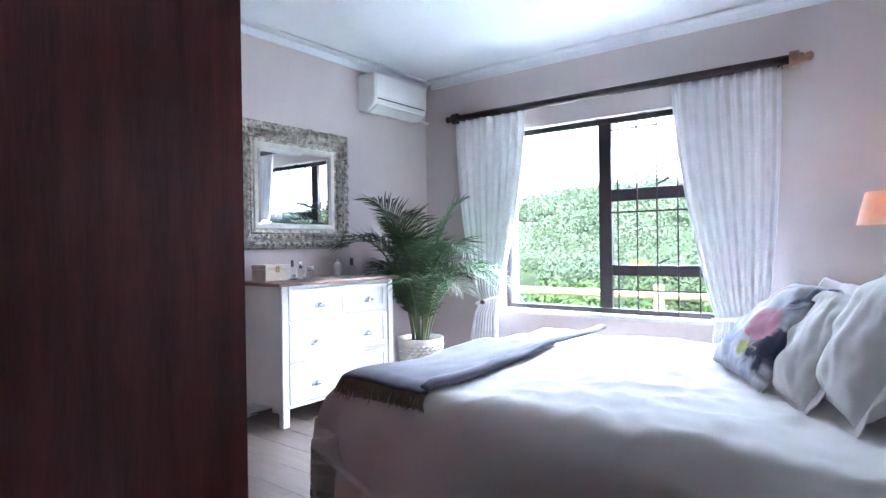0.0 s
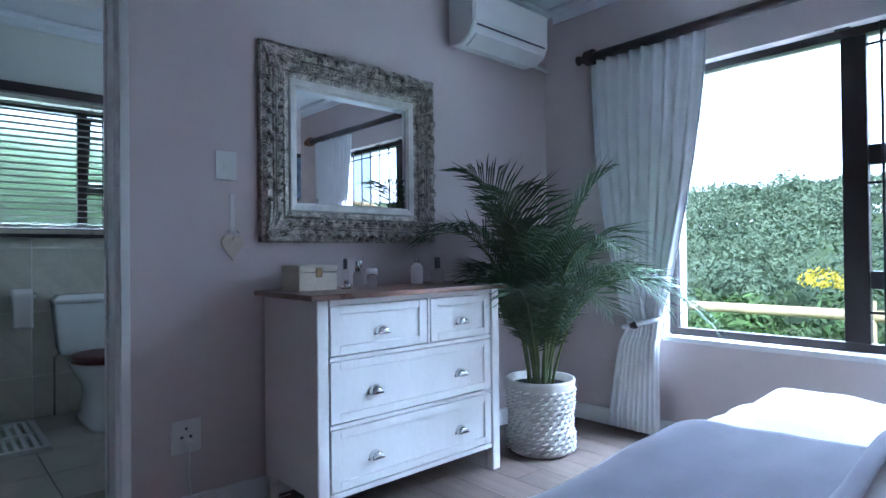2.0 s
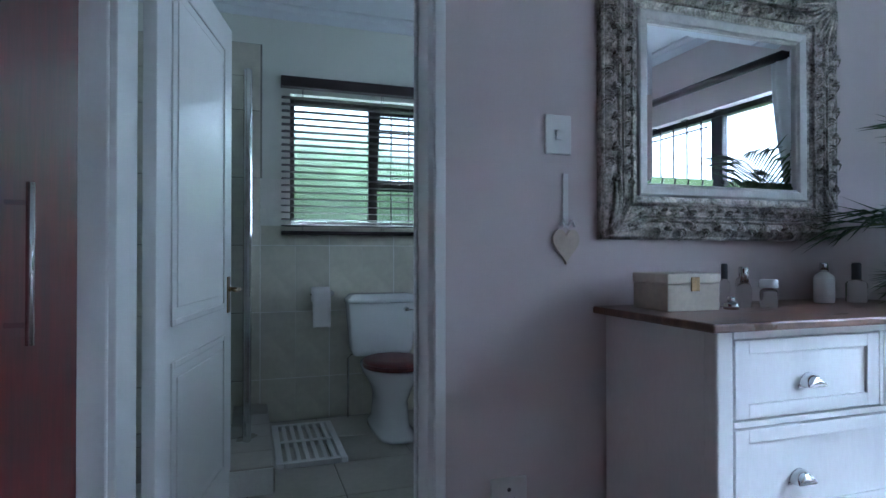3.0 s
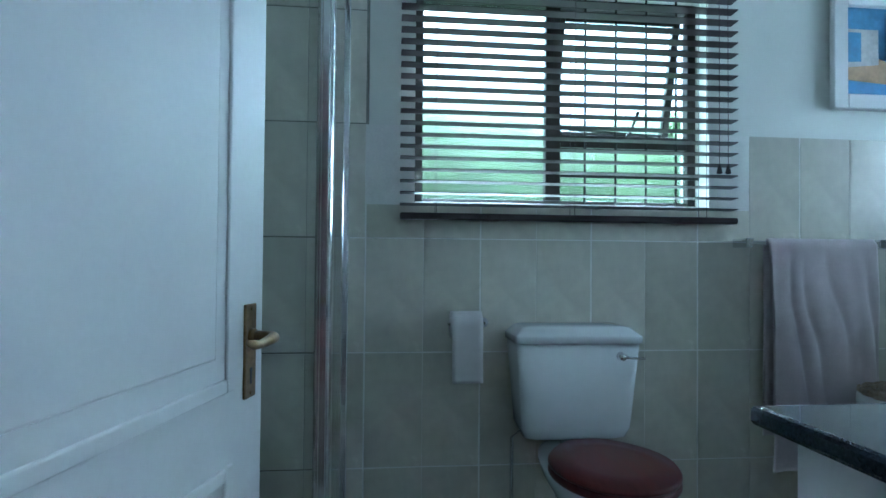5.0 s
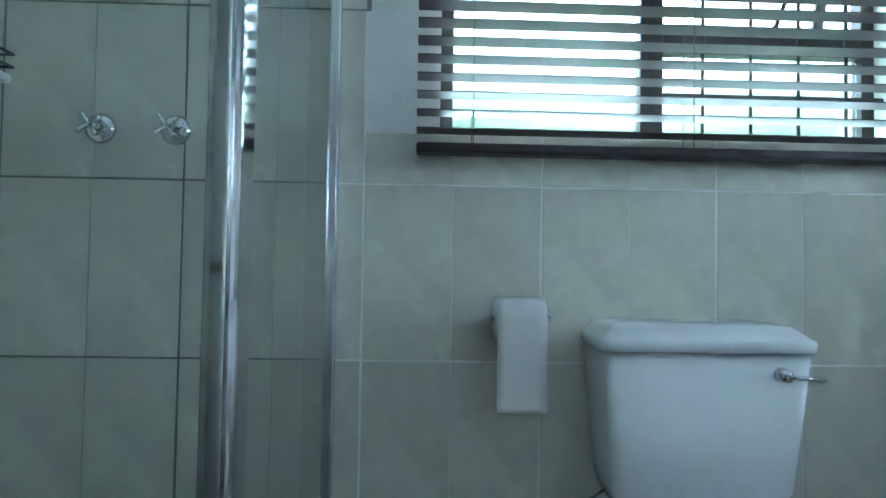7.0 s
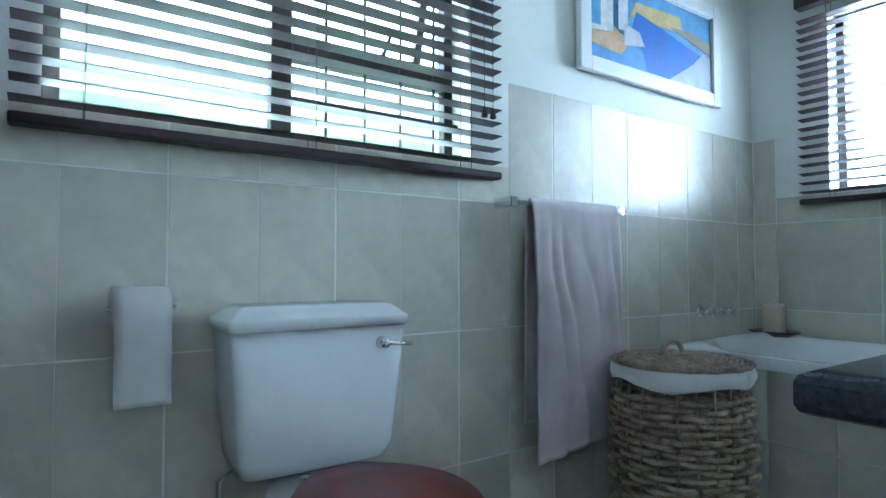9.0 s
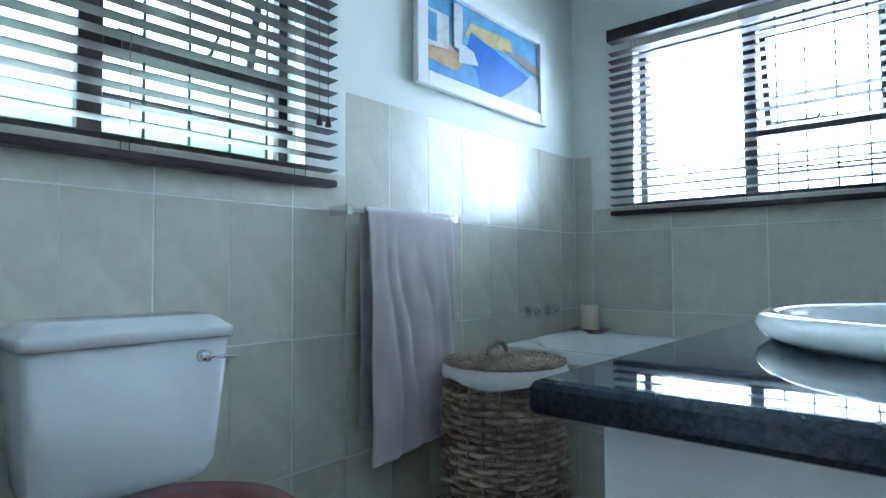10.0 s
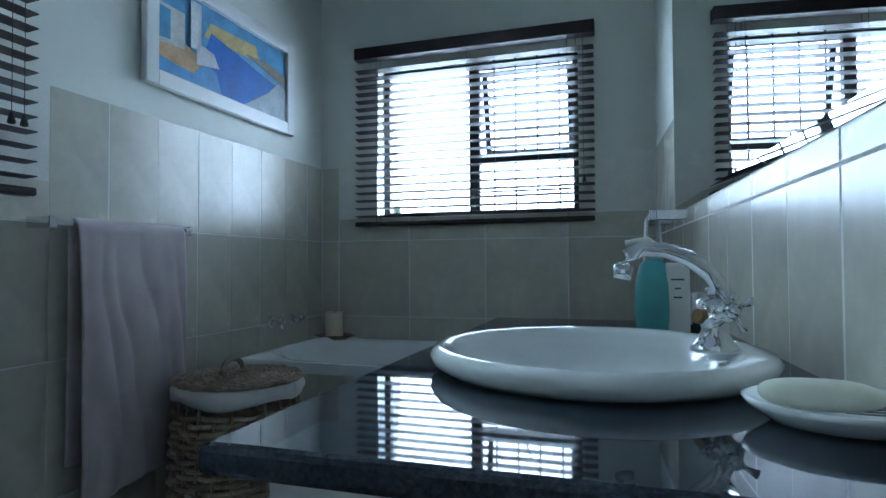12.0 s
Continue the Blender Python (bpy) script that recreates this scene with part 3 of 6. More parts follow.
def dresser():
    x0, x1, y0, y1 = -3.215, -2.765, 2.50, 3.49     # back, front, sides
    zt = 0.895
    d = thing("chest_of_drawers", (-3.0, 3.0, 0), "white painted chest of four drawers with a brown wooden top", "chest of drawers")
    part("top", box(x0 - 0.005, x1 + 0.035, y0 - 0.045, y1 + 0.04, zt - 0.022, zt, 0.006), M_TOPWOOD, d, "brown stained wooden top")
    part("side_panel", box(x0, x1 - 0.045, y0, y0 + 0.018, 0.115, zt - 0.023, 0.002), M_DRESS, d)
    part("side_panel", box(x0, x1 - 0.045, y1 - 0.018, y1, 0.115, zt - 0.023, 0.002), M_DRESS, d)
    part("back_panel", box(x0, x0 + 0.01, y0 + 0.02, y1 - 0.02, 0.12, zt - 0.025), M_DRESS, d)
    part("carcass", box(x0 + 0.012, x1 - 0.025, y0 + 0.02, y1 - 0.02, 0.13, zt - 0.026), M_DRESS, d)
    for yy in (y0 - 0.004, y1 - 0.046):
        bm = box(x1 - 0.044, x1, yy, yy + 0.05, 0.0, zt - 0.023, 0.006)
        part("leg", bm, M_DRESS, d)
        part("leg", box(x0 + 0.001, x0 + 0.045, yy + 0.006, yy + 0.044, 0.0, 0.114, 0.004), M_DRESS, d)
    for yy in (y0 + 0.001, y1 - 0.017):
        for a, b, z in ((x1 - 0.12, x1 - 0.046, 0.085), (x0 + 0.046, x0 + 0.11, 0.085)):
            part("apron_bracket", box(a, b, yy, yy + 0.016, z, 0.114, 0.004), M_DRESS, d)
    ya, yb = y0 + 0.052, y1 - 0.052
    ymid = ya + (yb - ya) * 0.56
    rows = [(0.655, 0.85, [(ya, ymid - 0.008), (ymid + 0.008, yb)]), (0.395, 0.635, [(ya, yb)]), (0.135, 0.375, [(ya, yb)])]
    part("rail", box(x1 - 0.03, x1 - 0.004, ya, yb, 0.638, 0.652, 0.001), M_DRESS, d)
    part("rail", box(x1 - 0.03, x1 - 0.004, ya, yb, 0.378, 0.392, 0.001), M_DRESS, d)
    part("rail", box(x1 - 0.03, x1 - 0.004, ya, yb, 0.112, 0.132, 0.001), M_DRESS, d)
    part("rail", box(x1 - 0.03, x1 - 0.004, ya, yb, 0.852, zt - 0.024, 0.001), M_DRESS, d)
    part("rail", box(x1 - 0.03, x1 - 0.004, ymid - 0.006, ymid + 0.006, 0.654, 0.85, 0.001), M_DRESS, d)
    for z0, z1, cells in rows:
        for a, b in cells:
            dr = part("drawer", box(x1 - 0.024, x1 - 0.012, a + 0.003, b - 0.003, z0 + 0.003, z1 - 0.003, 0.001), M_DRESS, d)
            # raised border round a sunk panel
            bm = bmesh.new()
            bw = 0.045
            for q in ((a + 0.003, a + bw, z0 + 0.003, z1 - 0.003), (b - bw, b - 0.003, z0 + 0.003, z1 - 0.003), (a + bw, b - bw, z0 + 0.003, z0 + bw - 0.008), (a + bw, b - bw, z1 - bw + 0.008, z1 - 0.003)):
                add_box(bm, x1 - 0.0118, x1 - 0.003, q[0], q[1], q[2], q[3], 0.002)
            part("drawer_border", bm, M_DRESS, dr)
            hs = [(a + b) / 2] if len(cells) == 2 else [a + 0.21, b - 0.2]
            for hy in hs:
                zc = (z0 + z1) / 2 - 0.022
                bm = sheet(lambda u, v: (x1 - 0.0115 + 0.028 * math.sin(math.pi * 0.5 * v) ** 0.8,
                                         hy - 0.030 * math.cos(math.pi * u) * (1 - 0.05 * v),
                                         zc - 0.008 + 0.030 * math.sin(math.pi * u) * math.cos(math.pi * 0.5 * v) ** 0.7 + 0.002), 14, 8, 0.002)
                cup = part("cup_handle", bm, M_CHROME, dr, "pewter cup handle", True)
                part("handle_flange", box(x1 - 0.0118, x1 - 0.010, hy - 0.034, hy + 0.034, zc - 0.012, zc - 0.004, 0.0005), M_CHROME, cup)
    return d


dresser()


def ornate_mirror():
    y0, y1, z0, z1 = 2.485, 3.478, 1.10, 1.978
    xw = BX + 0.002
    m = thing("wall_mirror", (xw, (y0 + y1) / 2, z0), "large mirror in an ornate antique silver carved frame on the wall", "mirror")
    fw = 0.14
    prof = [(0.0, 0.0), (0.0, 0.018), (0.012, 0.03), (0.03, 0.036), (0.055, 0.028), (0.085, 0.034), (0.105, 0.026), (0.125, 0.016), (0.14, 0.014), (0.14, 0.0)]

    def ring(name, ins, pr, material, label=""):
        bm = bmesh.new()
        rows = []
        for cy, cz, sy, sz in ((y0, z0, 1, 1), (y1, z0, -1, 1), (y1, z1, -1, -1), (y0, z1, 1, -1)):
            rows.append([bm.verts.new((xw + h, cy + sy * (ins + p), cz + sz * (ins + p))) for p, h in pr])
        n = len(pr)
        for k in range(4):
            a, b = rows[k], rows[(k + 1) % 4]
            for i in range(n - 1):
                bm.faces.new((a[i], a[i + 1], b[i + 1], b[i]))
        return part(name, bm, material, m, label)
    frame_ob = ring("frame", 0.0, prof, M_SILVER, "carved antique silver frame")
    ring("inner_frame", 0.141, [(0.0, 0.0), (0.0, 0.02), (0.006, 0.024), (0.03, 0.02), (0.034, 0.012), (0.04, 0.01), (0.04, 0.0)], M_SILVERLT, "pale silver inner moulding")
    g0, g1, h0, h1 = y0 + 0.1815, y1 - 0.1815, z0 + 0.1815, z1 - 0.1815
    bm = bmesh.new()
    bv = 0.022
    o_ = [bm.verts.new((xw + 0.004, y, z)) for y, z in ((g0, h0), (g1, h0), (g1, h1), (g0, h1))]
    i_ = [bm.verts.new((xw + 0.0065, y, z)) for y, z in ((g0 + bv, h0 + bv), (g1 - bv, h0 + bv), (g1 - bv, h1 - bv), (g0 + bv, h1 - bv))]
    bm.faces.new(i_)
    for k in range(4):
        bm.faces.new((o_[k], o_[(k + 1) % 4], i_[(k + 1) % 4], i_[k]))
    part("mirror_glass", bm, M_MIRROR, m, "bevelled mirror glass")
    rnd = random.Random(4)

    # plain ridges running round between the carved bands
    for ins, h, r in ((0.006, 0.024, 0.006), (0.060, 0.034, 0.005), (0.074, 0.034, 0.004), (0.112, 0.027, 0.005)):
        a, b, c, d = y0 + ins, y1 - ins, z0 + ins, z1 - ins
        for p, q in (((a, c), (b, c)), ((b, c), (b, d)), ((b, d), (a, d)), ((a, d), (a, c))):
            part("ridge", tube([(xw + h, *p), (xw + h, *q)], r, 8), M_SILVER, frame_ob, "", True)

    def leaf(cy, cz, ang, length, width, curl):
        """An acanthus lobe rising from the band and curling at its tip."""
        pts = []
        for k in range(8):
            t = k / 7
            g = ang + curl * t * t
            pts.append((xw + 0.03 + 0.016 * math.sin(math.pi * t), cy + length * t * math.cos(g), cz + length * t * math.sin(g)))
        return pts, [width * (0.5 + 1.0 * math.sin(math.pi * min(1, k / 7 + 0.12))) * 0.6 for k in range(8)]
    for cy, cz, sy, sz in ((y0 + 0.018, z0 + 0.018, 1, 1), (y1 - 0.018, z0 + 0.018, -1, 1), (y1 - 0.018, z1 - 0.018, -1, -1), (y0 + 0.018, z1 - 0.018, 1, -1)):
        base = math.atan2(sz, sy)
        bm = bmesh.new()
        for k in range(9):
            da = (k - 4) * radians(8)
            ln = 0.12 + 0.06 * abs(k - 4) / 4 + (0.02 if k % 2 else 0)
            pts, rad = leaf(cy, cz, base + da, ln, 0.011, 0.1 * (1 if k > 4 else -1 if k < 4 else 0))
            add_tube(bm, pts, rad, 6)
        part("corner_acanthus", bm, M_SILVER, frame_ob, "", True)
    for side in range(4):
        L0, L1 = ((y0, y1) if side % 2 == 0 else (z0, z1))
        for off, step, size in ((0.033, 0.046, 0.034), (0.094, 0.036, 0.02)):
            n = int((L1 - L0 - 0.36) / step)
            for k in range(n + 1):
                u = L0 + 0.18 + (L1 - L0 - 0.36) * k / n
                c = (u, z0 + off) if side == 0 else (y1 - off, u) if side == 1 else (u, z1 - off) if side == 2 else (y0 + off, u)
                bm = bmesh.new()
                flip = 1 if k % 2 else -1
                along = 0.0 if side % 2 == 0 else math.pi / 2
                for da in (-0.7, 0.0, 0.7):
                    pts, rad = leaf(c[0], c[1], along + flip * 0.5 + da, size * rnd.uniform(0.85, 1.15), 0.006 if size > 0.03 else 0.0045, flip * 0.9)
                    add_tube(bm, pts[::1], rad, 5)
                part("carved_leaf", bm, M_SILVER, frame_ob, "", True)
    return m


ornate_mirror()


def bed():
    x0, x1, y0, y1, zt = -1.60, 0.33, 1.80, 3.55, 0.60
    b = thing("bed", ((x0 + x1) / 2, (y0 + y1) / 2, 0), "double bed with a rumpled white duvet", "bed")
    part("base", box(x0 + 0.1, x1, y0 + 0.12, y1 - 0.12, 0.06, 0.30, 0.02), M_VAL, b, "taupe fabric bed base")
    part("mattress", box(x0 + 0.09, x1, y0 + 0.11, y1 - 0.11, 0.302, zt - 0.035, 0.05, 3), M_LINEN, b, "white mattress")
    for lx in (x0 + 0.2, x1 - 0.15):
        for ly in (y0 + 0.22, y1 - 0.22):
            part("leg", cyl((lx, ly, 0), (lx, ly, 0.06), 0.03), M_DARKROD, b)

    def prof(s, half, drop):
        """Across the bed: a flat top that rolls over the edges and hangs."""
        flat = half - 0.13
        if abs(s) <= flat:
            return s, 0.0
        e = abs(s) - flat
        r = 0.13
        if e < r * 1.57:
            a = e / r
            return math.copysign(flat + r * math.sin(a), s), -r * (1 - math.cos(a))
        h = e - r * 1.57
        return math.copysign(flat + r + 0.02 * min(1, h * 3), s), -r - h
    half = (y1 - y0) / 2
    yc = (y0 + y1) / 2
    arc = half - 0.13 + 0.204 + drop_len

    def fn(u, v):
        s = (v * 2 - 1) * arc
        yy, dz = prof(s, half, 0)
        lf = x0 + 0.13
        q = lf - 0.204 - drop_len + u * (x1 - lf + 0.204 + drop_len)
        if q >= lf:
            xx, dx = q, 0.0
        else:
            e = lf - q
            if e < 0.204:
                xx, dx = lf - 0.13 * math.sin(e / 0.13), -0.13 * (1 - math.cos(e / 0.13))
            else:
                xx, dx = lf - 0.13 - 0.02, -0.13 - (e - 0.204)
        z = zt + min(dz, dx) - 0.35 * min(abs(dz), abs(dx)) * (1 if min(abs(dz), abs(dx)) < 0.12 else 0.35)
        z = max(z, 0.05 + 0.02 * math.sin(9 * u))
        hang = min(1.0, max(0.0, (zt - z) * 4))
        top = 1 - hang
        nz = noise.noise(Vector((xx * 2.1, yy * 2.6, 0.3)))
        f1 = noise.noise(Vector((xx * 9 + yy * 7, yy * 2.5 - xx * 1.5, 1.7)))
        f2 = noise.noise(Vector((xx * 3 - yy * 10, yy * 3 + xx * 3, 4.1)))
        r1 = (1 - abs(noise.noise(Vector((xx * 2.6 + yy * 1.2, yy * 5.5 - xx * 2.2, 7.7))))) ** 9
        r2 = (1 - abs(noise.noise(Vector((xx * 6.5 + yy * 3.5, yy * 3.2 - xx * 4.0, 2.9))))) ** 8
        z += top * (0.024 * nz + 0.014 * f1 * max(0, 0.6 + nz) + 0.009 * f2 + (0.009 * r1 + 0.006 * r2) * min(1.0, max(0.0, (xx + 1.1) * 4)))
        w = hang * (0.045 * noise.noise(Vector((xx * 3.2, yy * 3.2, 0.5 + z * 0.8))) + 0.02 * f1)
        if abs(dz) >= abs(dx):
            yy += math.copysign(w, s)
        else:
            xx -= w
        if abs(dz) > 0.1 and abs(dx) > 0.1:
            k = min(abs(dz), abs(dx))
            xx += 0.03 * k
        return xx, yc + (yy), z
    bm = sheet(fn, 130, 150, 0.012)
    for v in bm.verts:
        v.co = Vector((max(v.co.x, x0 - 0.1), min(max(v.co.y, y0 - 0.13), y1 + 0.13), min(v.co.z, zt + 0.075)))
    part("duvet", bm, M_DUVET, b, "rumpled white cotton duvet", True)
    return b


drop_len = 0.30
bed()


def blanket():
    t = thing("throw_blanket", (-1.25, 2.6, 0.62), "folded grey-purple woven throw with beige fringe on the bed foot", "throw blanket")
    yc, half, x0 = 2.675, 0.875, -1.60

    def fn(u, v, lift=0.017):
        s0 = -half + 0.05
        s = s0 + v * (half * 2 - 0.07)
        yy = max(s, -half + 0.13)
        flat = -(half - 0.13)
        dz = 0.0
        if s < flat:
            e = flat - s
            yy = flat - 0.143 * math.sin(min(1.5, e / 0.13))
            dz = -0.13 * (1 - math.cos(min(1.5, e / 0.13)))
        xx = -1.53 + u * (0.42 - 0.03 * v)
        dx = 0.0
        if xx < x0 + 0.13:
            a = min(1.5, (x0 + 0.13 - xx) / 0.13)
            dx = -0.13 * (1 - math.cos(a))
            xx = x0 + 0.13 - 0.143 * math.sin(a)
        nz = noise.noise(Vector((xx * 2.1, yy * 2.6, 0.3)))
        z = 0.60 + min(dz, dx) - 0.35 * min(abs(dz), abs(dx)) + lift + 0.024 * nz + 0.004 * noise.noise(Vector((xx * 14, yy * 6, 2))) + 0.008
        return xx, yc + yy, z
    part("cloth", sheet(lambda u, v: fn(u, v * (0.56 + 0.05 * u)), 40, 70, 0.012), M_THROW, t, "", True)
    part("folded_edge", sheet(lambda u, v: (fn(1.0, v)[0] - 0.02 + 0.022 * math.sin(u * 3.1), fn(1.0, v)[1], fn(1.0, v)[2] + 0.008 - 0.008 * math.cos(u * 3.1)), 8, 90, 0.008), M_THROW, t, "", True)
    rnd = random.Random(7)
    bm = bmesh.new()
    for k in range(150):
        u = k / 149
        a = Vector(fn(u, 0.0, 0.012))
        dxx, l = rnd.uniform(-0.03, 0.03), rnd.uniform(0.07, 0.12)
        pts = [a, a + Vector((dxx * 0.3, -0.02, -l * 0.35)), a + Vector((dxx * 0.8, -0.025, -l * 0.7)), a + Vector((dxx + rnd.uniform(-0.01, 0.01), -0.03 + rnd.uniform(-0.01, 0.01), -l))]
        add_tube(bm, pts, [0.0035, 0.003, 0.0025, 0.0015], 4)
    part("fringe", bm, M_FRINGE, t, "beige knotted fringe", False, "stuff")
    return t


blanket()


def pillow(name, c, size, rot, material, label, cat="pillow", seed=1, puff=0.16, flange=0.0):
    w, h = size
    m = Matrix.Translation(c) @ Euler([radians(a) for a in rot]).to_matrix().to_4x4()
    p = thing(name, c, label, cat)
    for s in (1, -1):
        def fn(u, v):
            a, b = u * 2 - 1, v * 2 - 1
            e = max(0.0, (1 - abs(a) ** 2.6) * (1 - abs(b) ** 2.6)) ** 0.48
            pin = 1 - 0.10 * (1 - abs(a)) * 0 - 0.07 * (1 - a * a) * abs(b) ** 3 - 0.07 * (1 - b * b) * abs(a) ** 3
            n1 = noise.noise(Vector((a * 2.3, b * 2.3, seed)))
            n2 = noise.noise(Vector((a * 6 + b * 3, b * 3, seed + 3.3)))
            z = s * (puff * 0.5 * e * (1 + 0.25 * n1) + 0.010 * n2 * min(1, e * 2) + 0.002)
            return m @ Vector((a * w / 2 * pin, b * h / 2 * pin, z + 0.008 * noise.noise(Vector((a * 5, b * 5, seed + 9))) * (1 - e)))
        part("cover_front" if s > 0 else "cover_back", sheet(fn, 40, 40), material if s > 0 else M_LINEN, p, "", True)
    if flange:
        def rim(u, v):
            k = u * 4
            i = int(k) % 4
            q = (k - int(k)) * 2 - 1
            a, b = ((q, -1), (1, q), (-q, 1), (-1, -q))[i]
            pin = 1 - 0.07 * (1 - q * q)
            g = (pin if abs(q) < 1 else 1) - 0.01 + v * 2 * flange / w
            return m @ Vector((a * w / 2 * g, b * h / 2 * g, v * 0.022 * noise.noise(Vector((a * 4, b * 4, seed + 2))) + v * 0.006 * math.sin(u * 70)))
        part("flange", sheet(rim, 120, 4, 0.003), M_LINEN, p, "creased flat linen border", True)
    return p


M_FLORAL = mat("floral_print_base", (0.55, 0.55, 0.6), 0.85, var=0.05, scale=5, fine=400, bump=0.2, dist=0.001)


def floral():
    nt = M_FLORAL.node_tree
    b = nt.nodes["Principled BSDF"]
    L = nt.links.new
    tc = nt.nodes["Texture Coordinate"]
    n = nt.nodes.new("ShaderNodeTexNoise")
    n.inputs["Scale"].default_value, n.inputs["Detail"].default_value, n.inputs["Distortion"].default_value = 9.0, 4, 0.8
    L(tc.outputs["Object"], n.inputs[0])
    wob = nt.nodes.new("ShaderNodeVectorMath")
    wob.operation = "MULTIPLY_ADD"
    wob.inputs[1].default_value = (0.16, 0.16, 0.16)
    L(n.outputs["Color"], wob.inputs[0])
    L(tc.outputs["Object"], wob.inputs[2])
    wash = nt.nodes.new("ShaderNodeValToRGB")
    wash.color_ramp.elements[0].position, wash.color_ramp.elements[1].position = 0.4, 0.6
    wash.color_ramp.elements[0].color, wash.color_ramp.elements[1].color = (0.36, 0.38, 0.48, 1), (0.66, 0.64, 0.66, 1)
    L(n.outputs[0], wash.inputs[0])
    col = wash.outputs[0]
    # printed blooms and leaves: centre, radius, colour
    for c, r, rgb in (((-0.13, 2.64, 0.70), 0.125, (0.035, 0.035, 0.075)), ((-0.02, 2.72, 0.83), 0.115, (0.04, 0.04, 0.085)), ((0.02, 2.95, 0.9), 0.1, (0.05, 0.055, 0.12)),
                      ((-0.26, 2.66, 0.76), 0.05, (0.42, 0.4, 0.1)), ((-0.18, 2.73, 0.80), 0.085, (0.58, 0.25, 0.33)), ((-0.10, 2.72, 0.83), 0.035, (0.6, 0.06, 0.1)), ((-0.16, 2.92, 0.86), 0.06, (0.5, 0.24, 0.38))):
        d = nt.nodes.new("ShaderNodeVectorMath")
        d.operation = "DISTANCE"
        d.inputs[1].default_value = (c[0] + 0.08, c[1] + 0.08, c[2] + 0.08)
        L(wob.outputs[0], d.inputs[0])
        mr = nt.nodes.new("ShaderNodeMapRange")
        mr.inputs[1].default_value, mr.inputs[2].default_value, mr.inputs[3].default_value, mr.inputs[4].default_value = r * 0.8, r * 1.1, 1.0, 0.0
        L(d.outputs["Value"], mr.inputs[0])
        mx = nt.nodes.new("ShaderNodeMix")
        mx.data_type = "RGBA"
        L(mr.outputs[0], mx.inputs[0])
        L(col, mx.inputs[6])
        mx.inputs[7].default_value = (*rgb, 1)
        col = mx.outputs[2]
    L(col, b.inputs["Base Color"])


floral()
pillow("cushion", (-0.16, 2.80, 0.765), (0.5, 0.48), (44, 0, -60), M_FLORAL, "square cushion with dark blue and pink floral print", "cushion", 2, 0.17)
pillow("pillow", (-0.03, 2.58, 0.765), (0.42, 0.42), (54, 0, -62), M_LINEN, "white linen pillow with a flat border behind the floral cushion", "pillow", 3, 0.13, 0.045)
pillow("pillow", (0.13, 2.44, 0.80), (0.44, 0.46), (58, 0, -70), M_LINEN, "large rumpled white linen pillow against the bed head", "pillow", 5, 0.2, 0.04)
pillow("pillow", (0.18, 3.05, 0.80), (0.66, 0.46), (64, 0, -90), M_LINEN, "white linen pillow against the bed head", "pillow", 6, 0.18)


def headboard():
    h = thing("headboard", (0.45, 2.7, 0), "white panelled bed head with a dark wooden cap", "headboard")
    part("panel", box(0.34, 0.418, 1.25, 4.02, 0.0, 1.36, 0.004), M_WHITE, h)
    part("cap", box(0.295, 0.418, 1.23, 4.06, 1.362, 1.392, 0.005), M_TOPWOOD, h, "dark stained wooden cap")
    for y in (1.95, 2.65, 3.35):
        part("batten", box(0.326, 0.3385, y - 0.035, y + 0.035, 0.1, 1.355, 0.003), M_WHITE, h)
    return h


headboard()


def nightstand():
    n = thing("nightstand", (0.2, 3.95, 0), "white painted bedside table beside the bed", "bedside table")
    part("top", box(-0.07, 0.325, 3.70, 4.18, 0.715, 0.74, 0.005), M_WHITE, n)
    part("body", box(-0.04, 0.32, 3.73, 4.15, 0.2, 0.714, 0.003), M_WHITE, n)
    part("drawer", box(-0.056, -0.0405, 3.745, 4.135, 0.5, 0.69, 0.003), M_WHITE, n)
    for x in (-0.02, 0.3):
        for y in (3.75, 4.13):
            part("leg", cyl((x, y, 0.0), (x, y, 0.2), 0.014, 0.02), M_WHITE, n)
    return n


nightstand()


def table_lamp():
    c = (0.185, 3.96, 0.741)
    l = thing("table_lamp", c, "bedside lamp with a peach fabric shade and turned pale stem, lit", "table lamp")
    part("base", lathe(c, [(0.06, 0), (0.062, 0.012), (0.045, 0.022), (0.02, 0.03)], 24), M_ENDWOOD, l, "", True)
    part("stem", lathe((c[0], c[1], c[2] + 0.03), [(0.016, 0), (0.02, 0.03), (0.012, 0.06), (0.024, 0.09), (0.024, 0.11), (0.012, 0.14), (0.022, 0.17), (0.012, 0.2), (0.016, 0.23), (0.024, 0.3), (0.02, 0.36), (0.009, 0.41), (0.009, 0.44)], 18), M_BOXW, l, "turned cream stem", True)
    bm = lathe((c[0], c[1], 1.185), [(0.15, 0), (0.112, 0.165), (0.11, 0.165), (0.148, 0.0)], 32)
    caps = [f for f in bm.faces if len(f.verts) > 4]
    bmesh.ops.delete(bm, geom=caps, context="FACES_ONLY")
    part("shade", bm, M_SHADE, l, "peach fabric shade", True)
    part("bulb", lathe((c[0], c[1], 1.22), [(0.012, 0), (0.03, 0.04), (0.03, 0.06), (0.012, 0.085)], 14), glow("warm_bulb", (1.0, 0.7, 0.42), 0.5), l, "lit warm bulb", True)
    d = bpy.data.lights.new("lamp_light", "POINT")
    d.energy, d.color, d.shadow_soft_size = 0.2, (1.0, 0.6, 0.32), 0.04
    o = new("lamp_light", d)
    o.location = (c[0], c[1], 1.33)
    return l


table_lamp()
M_SHADE.node_tree.nodes["Principled BSDF"].inputs["Subsurface Weight"].default_value = 0.3


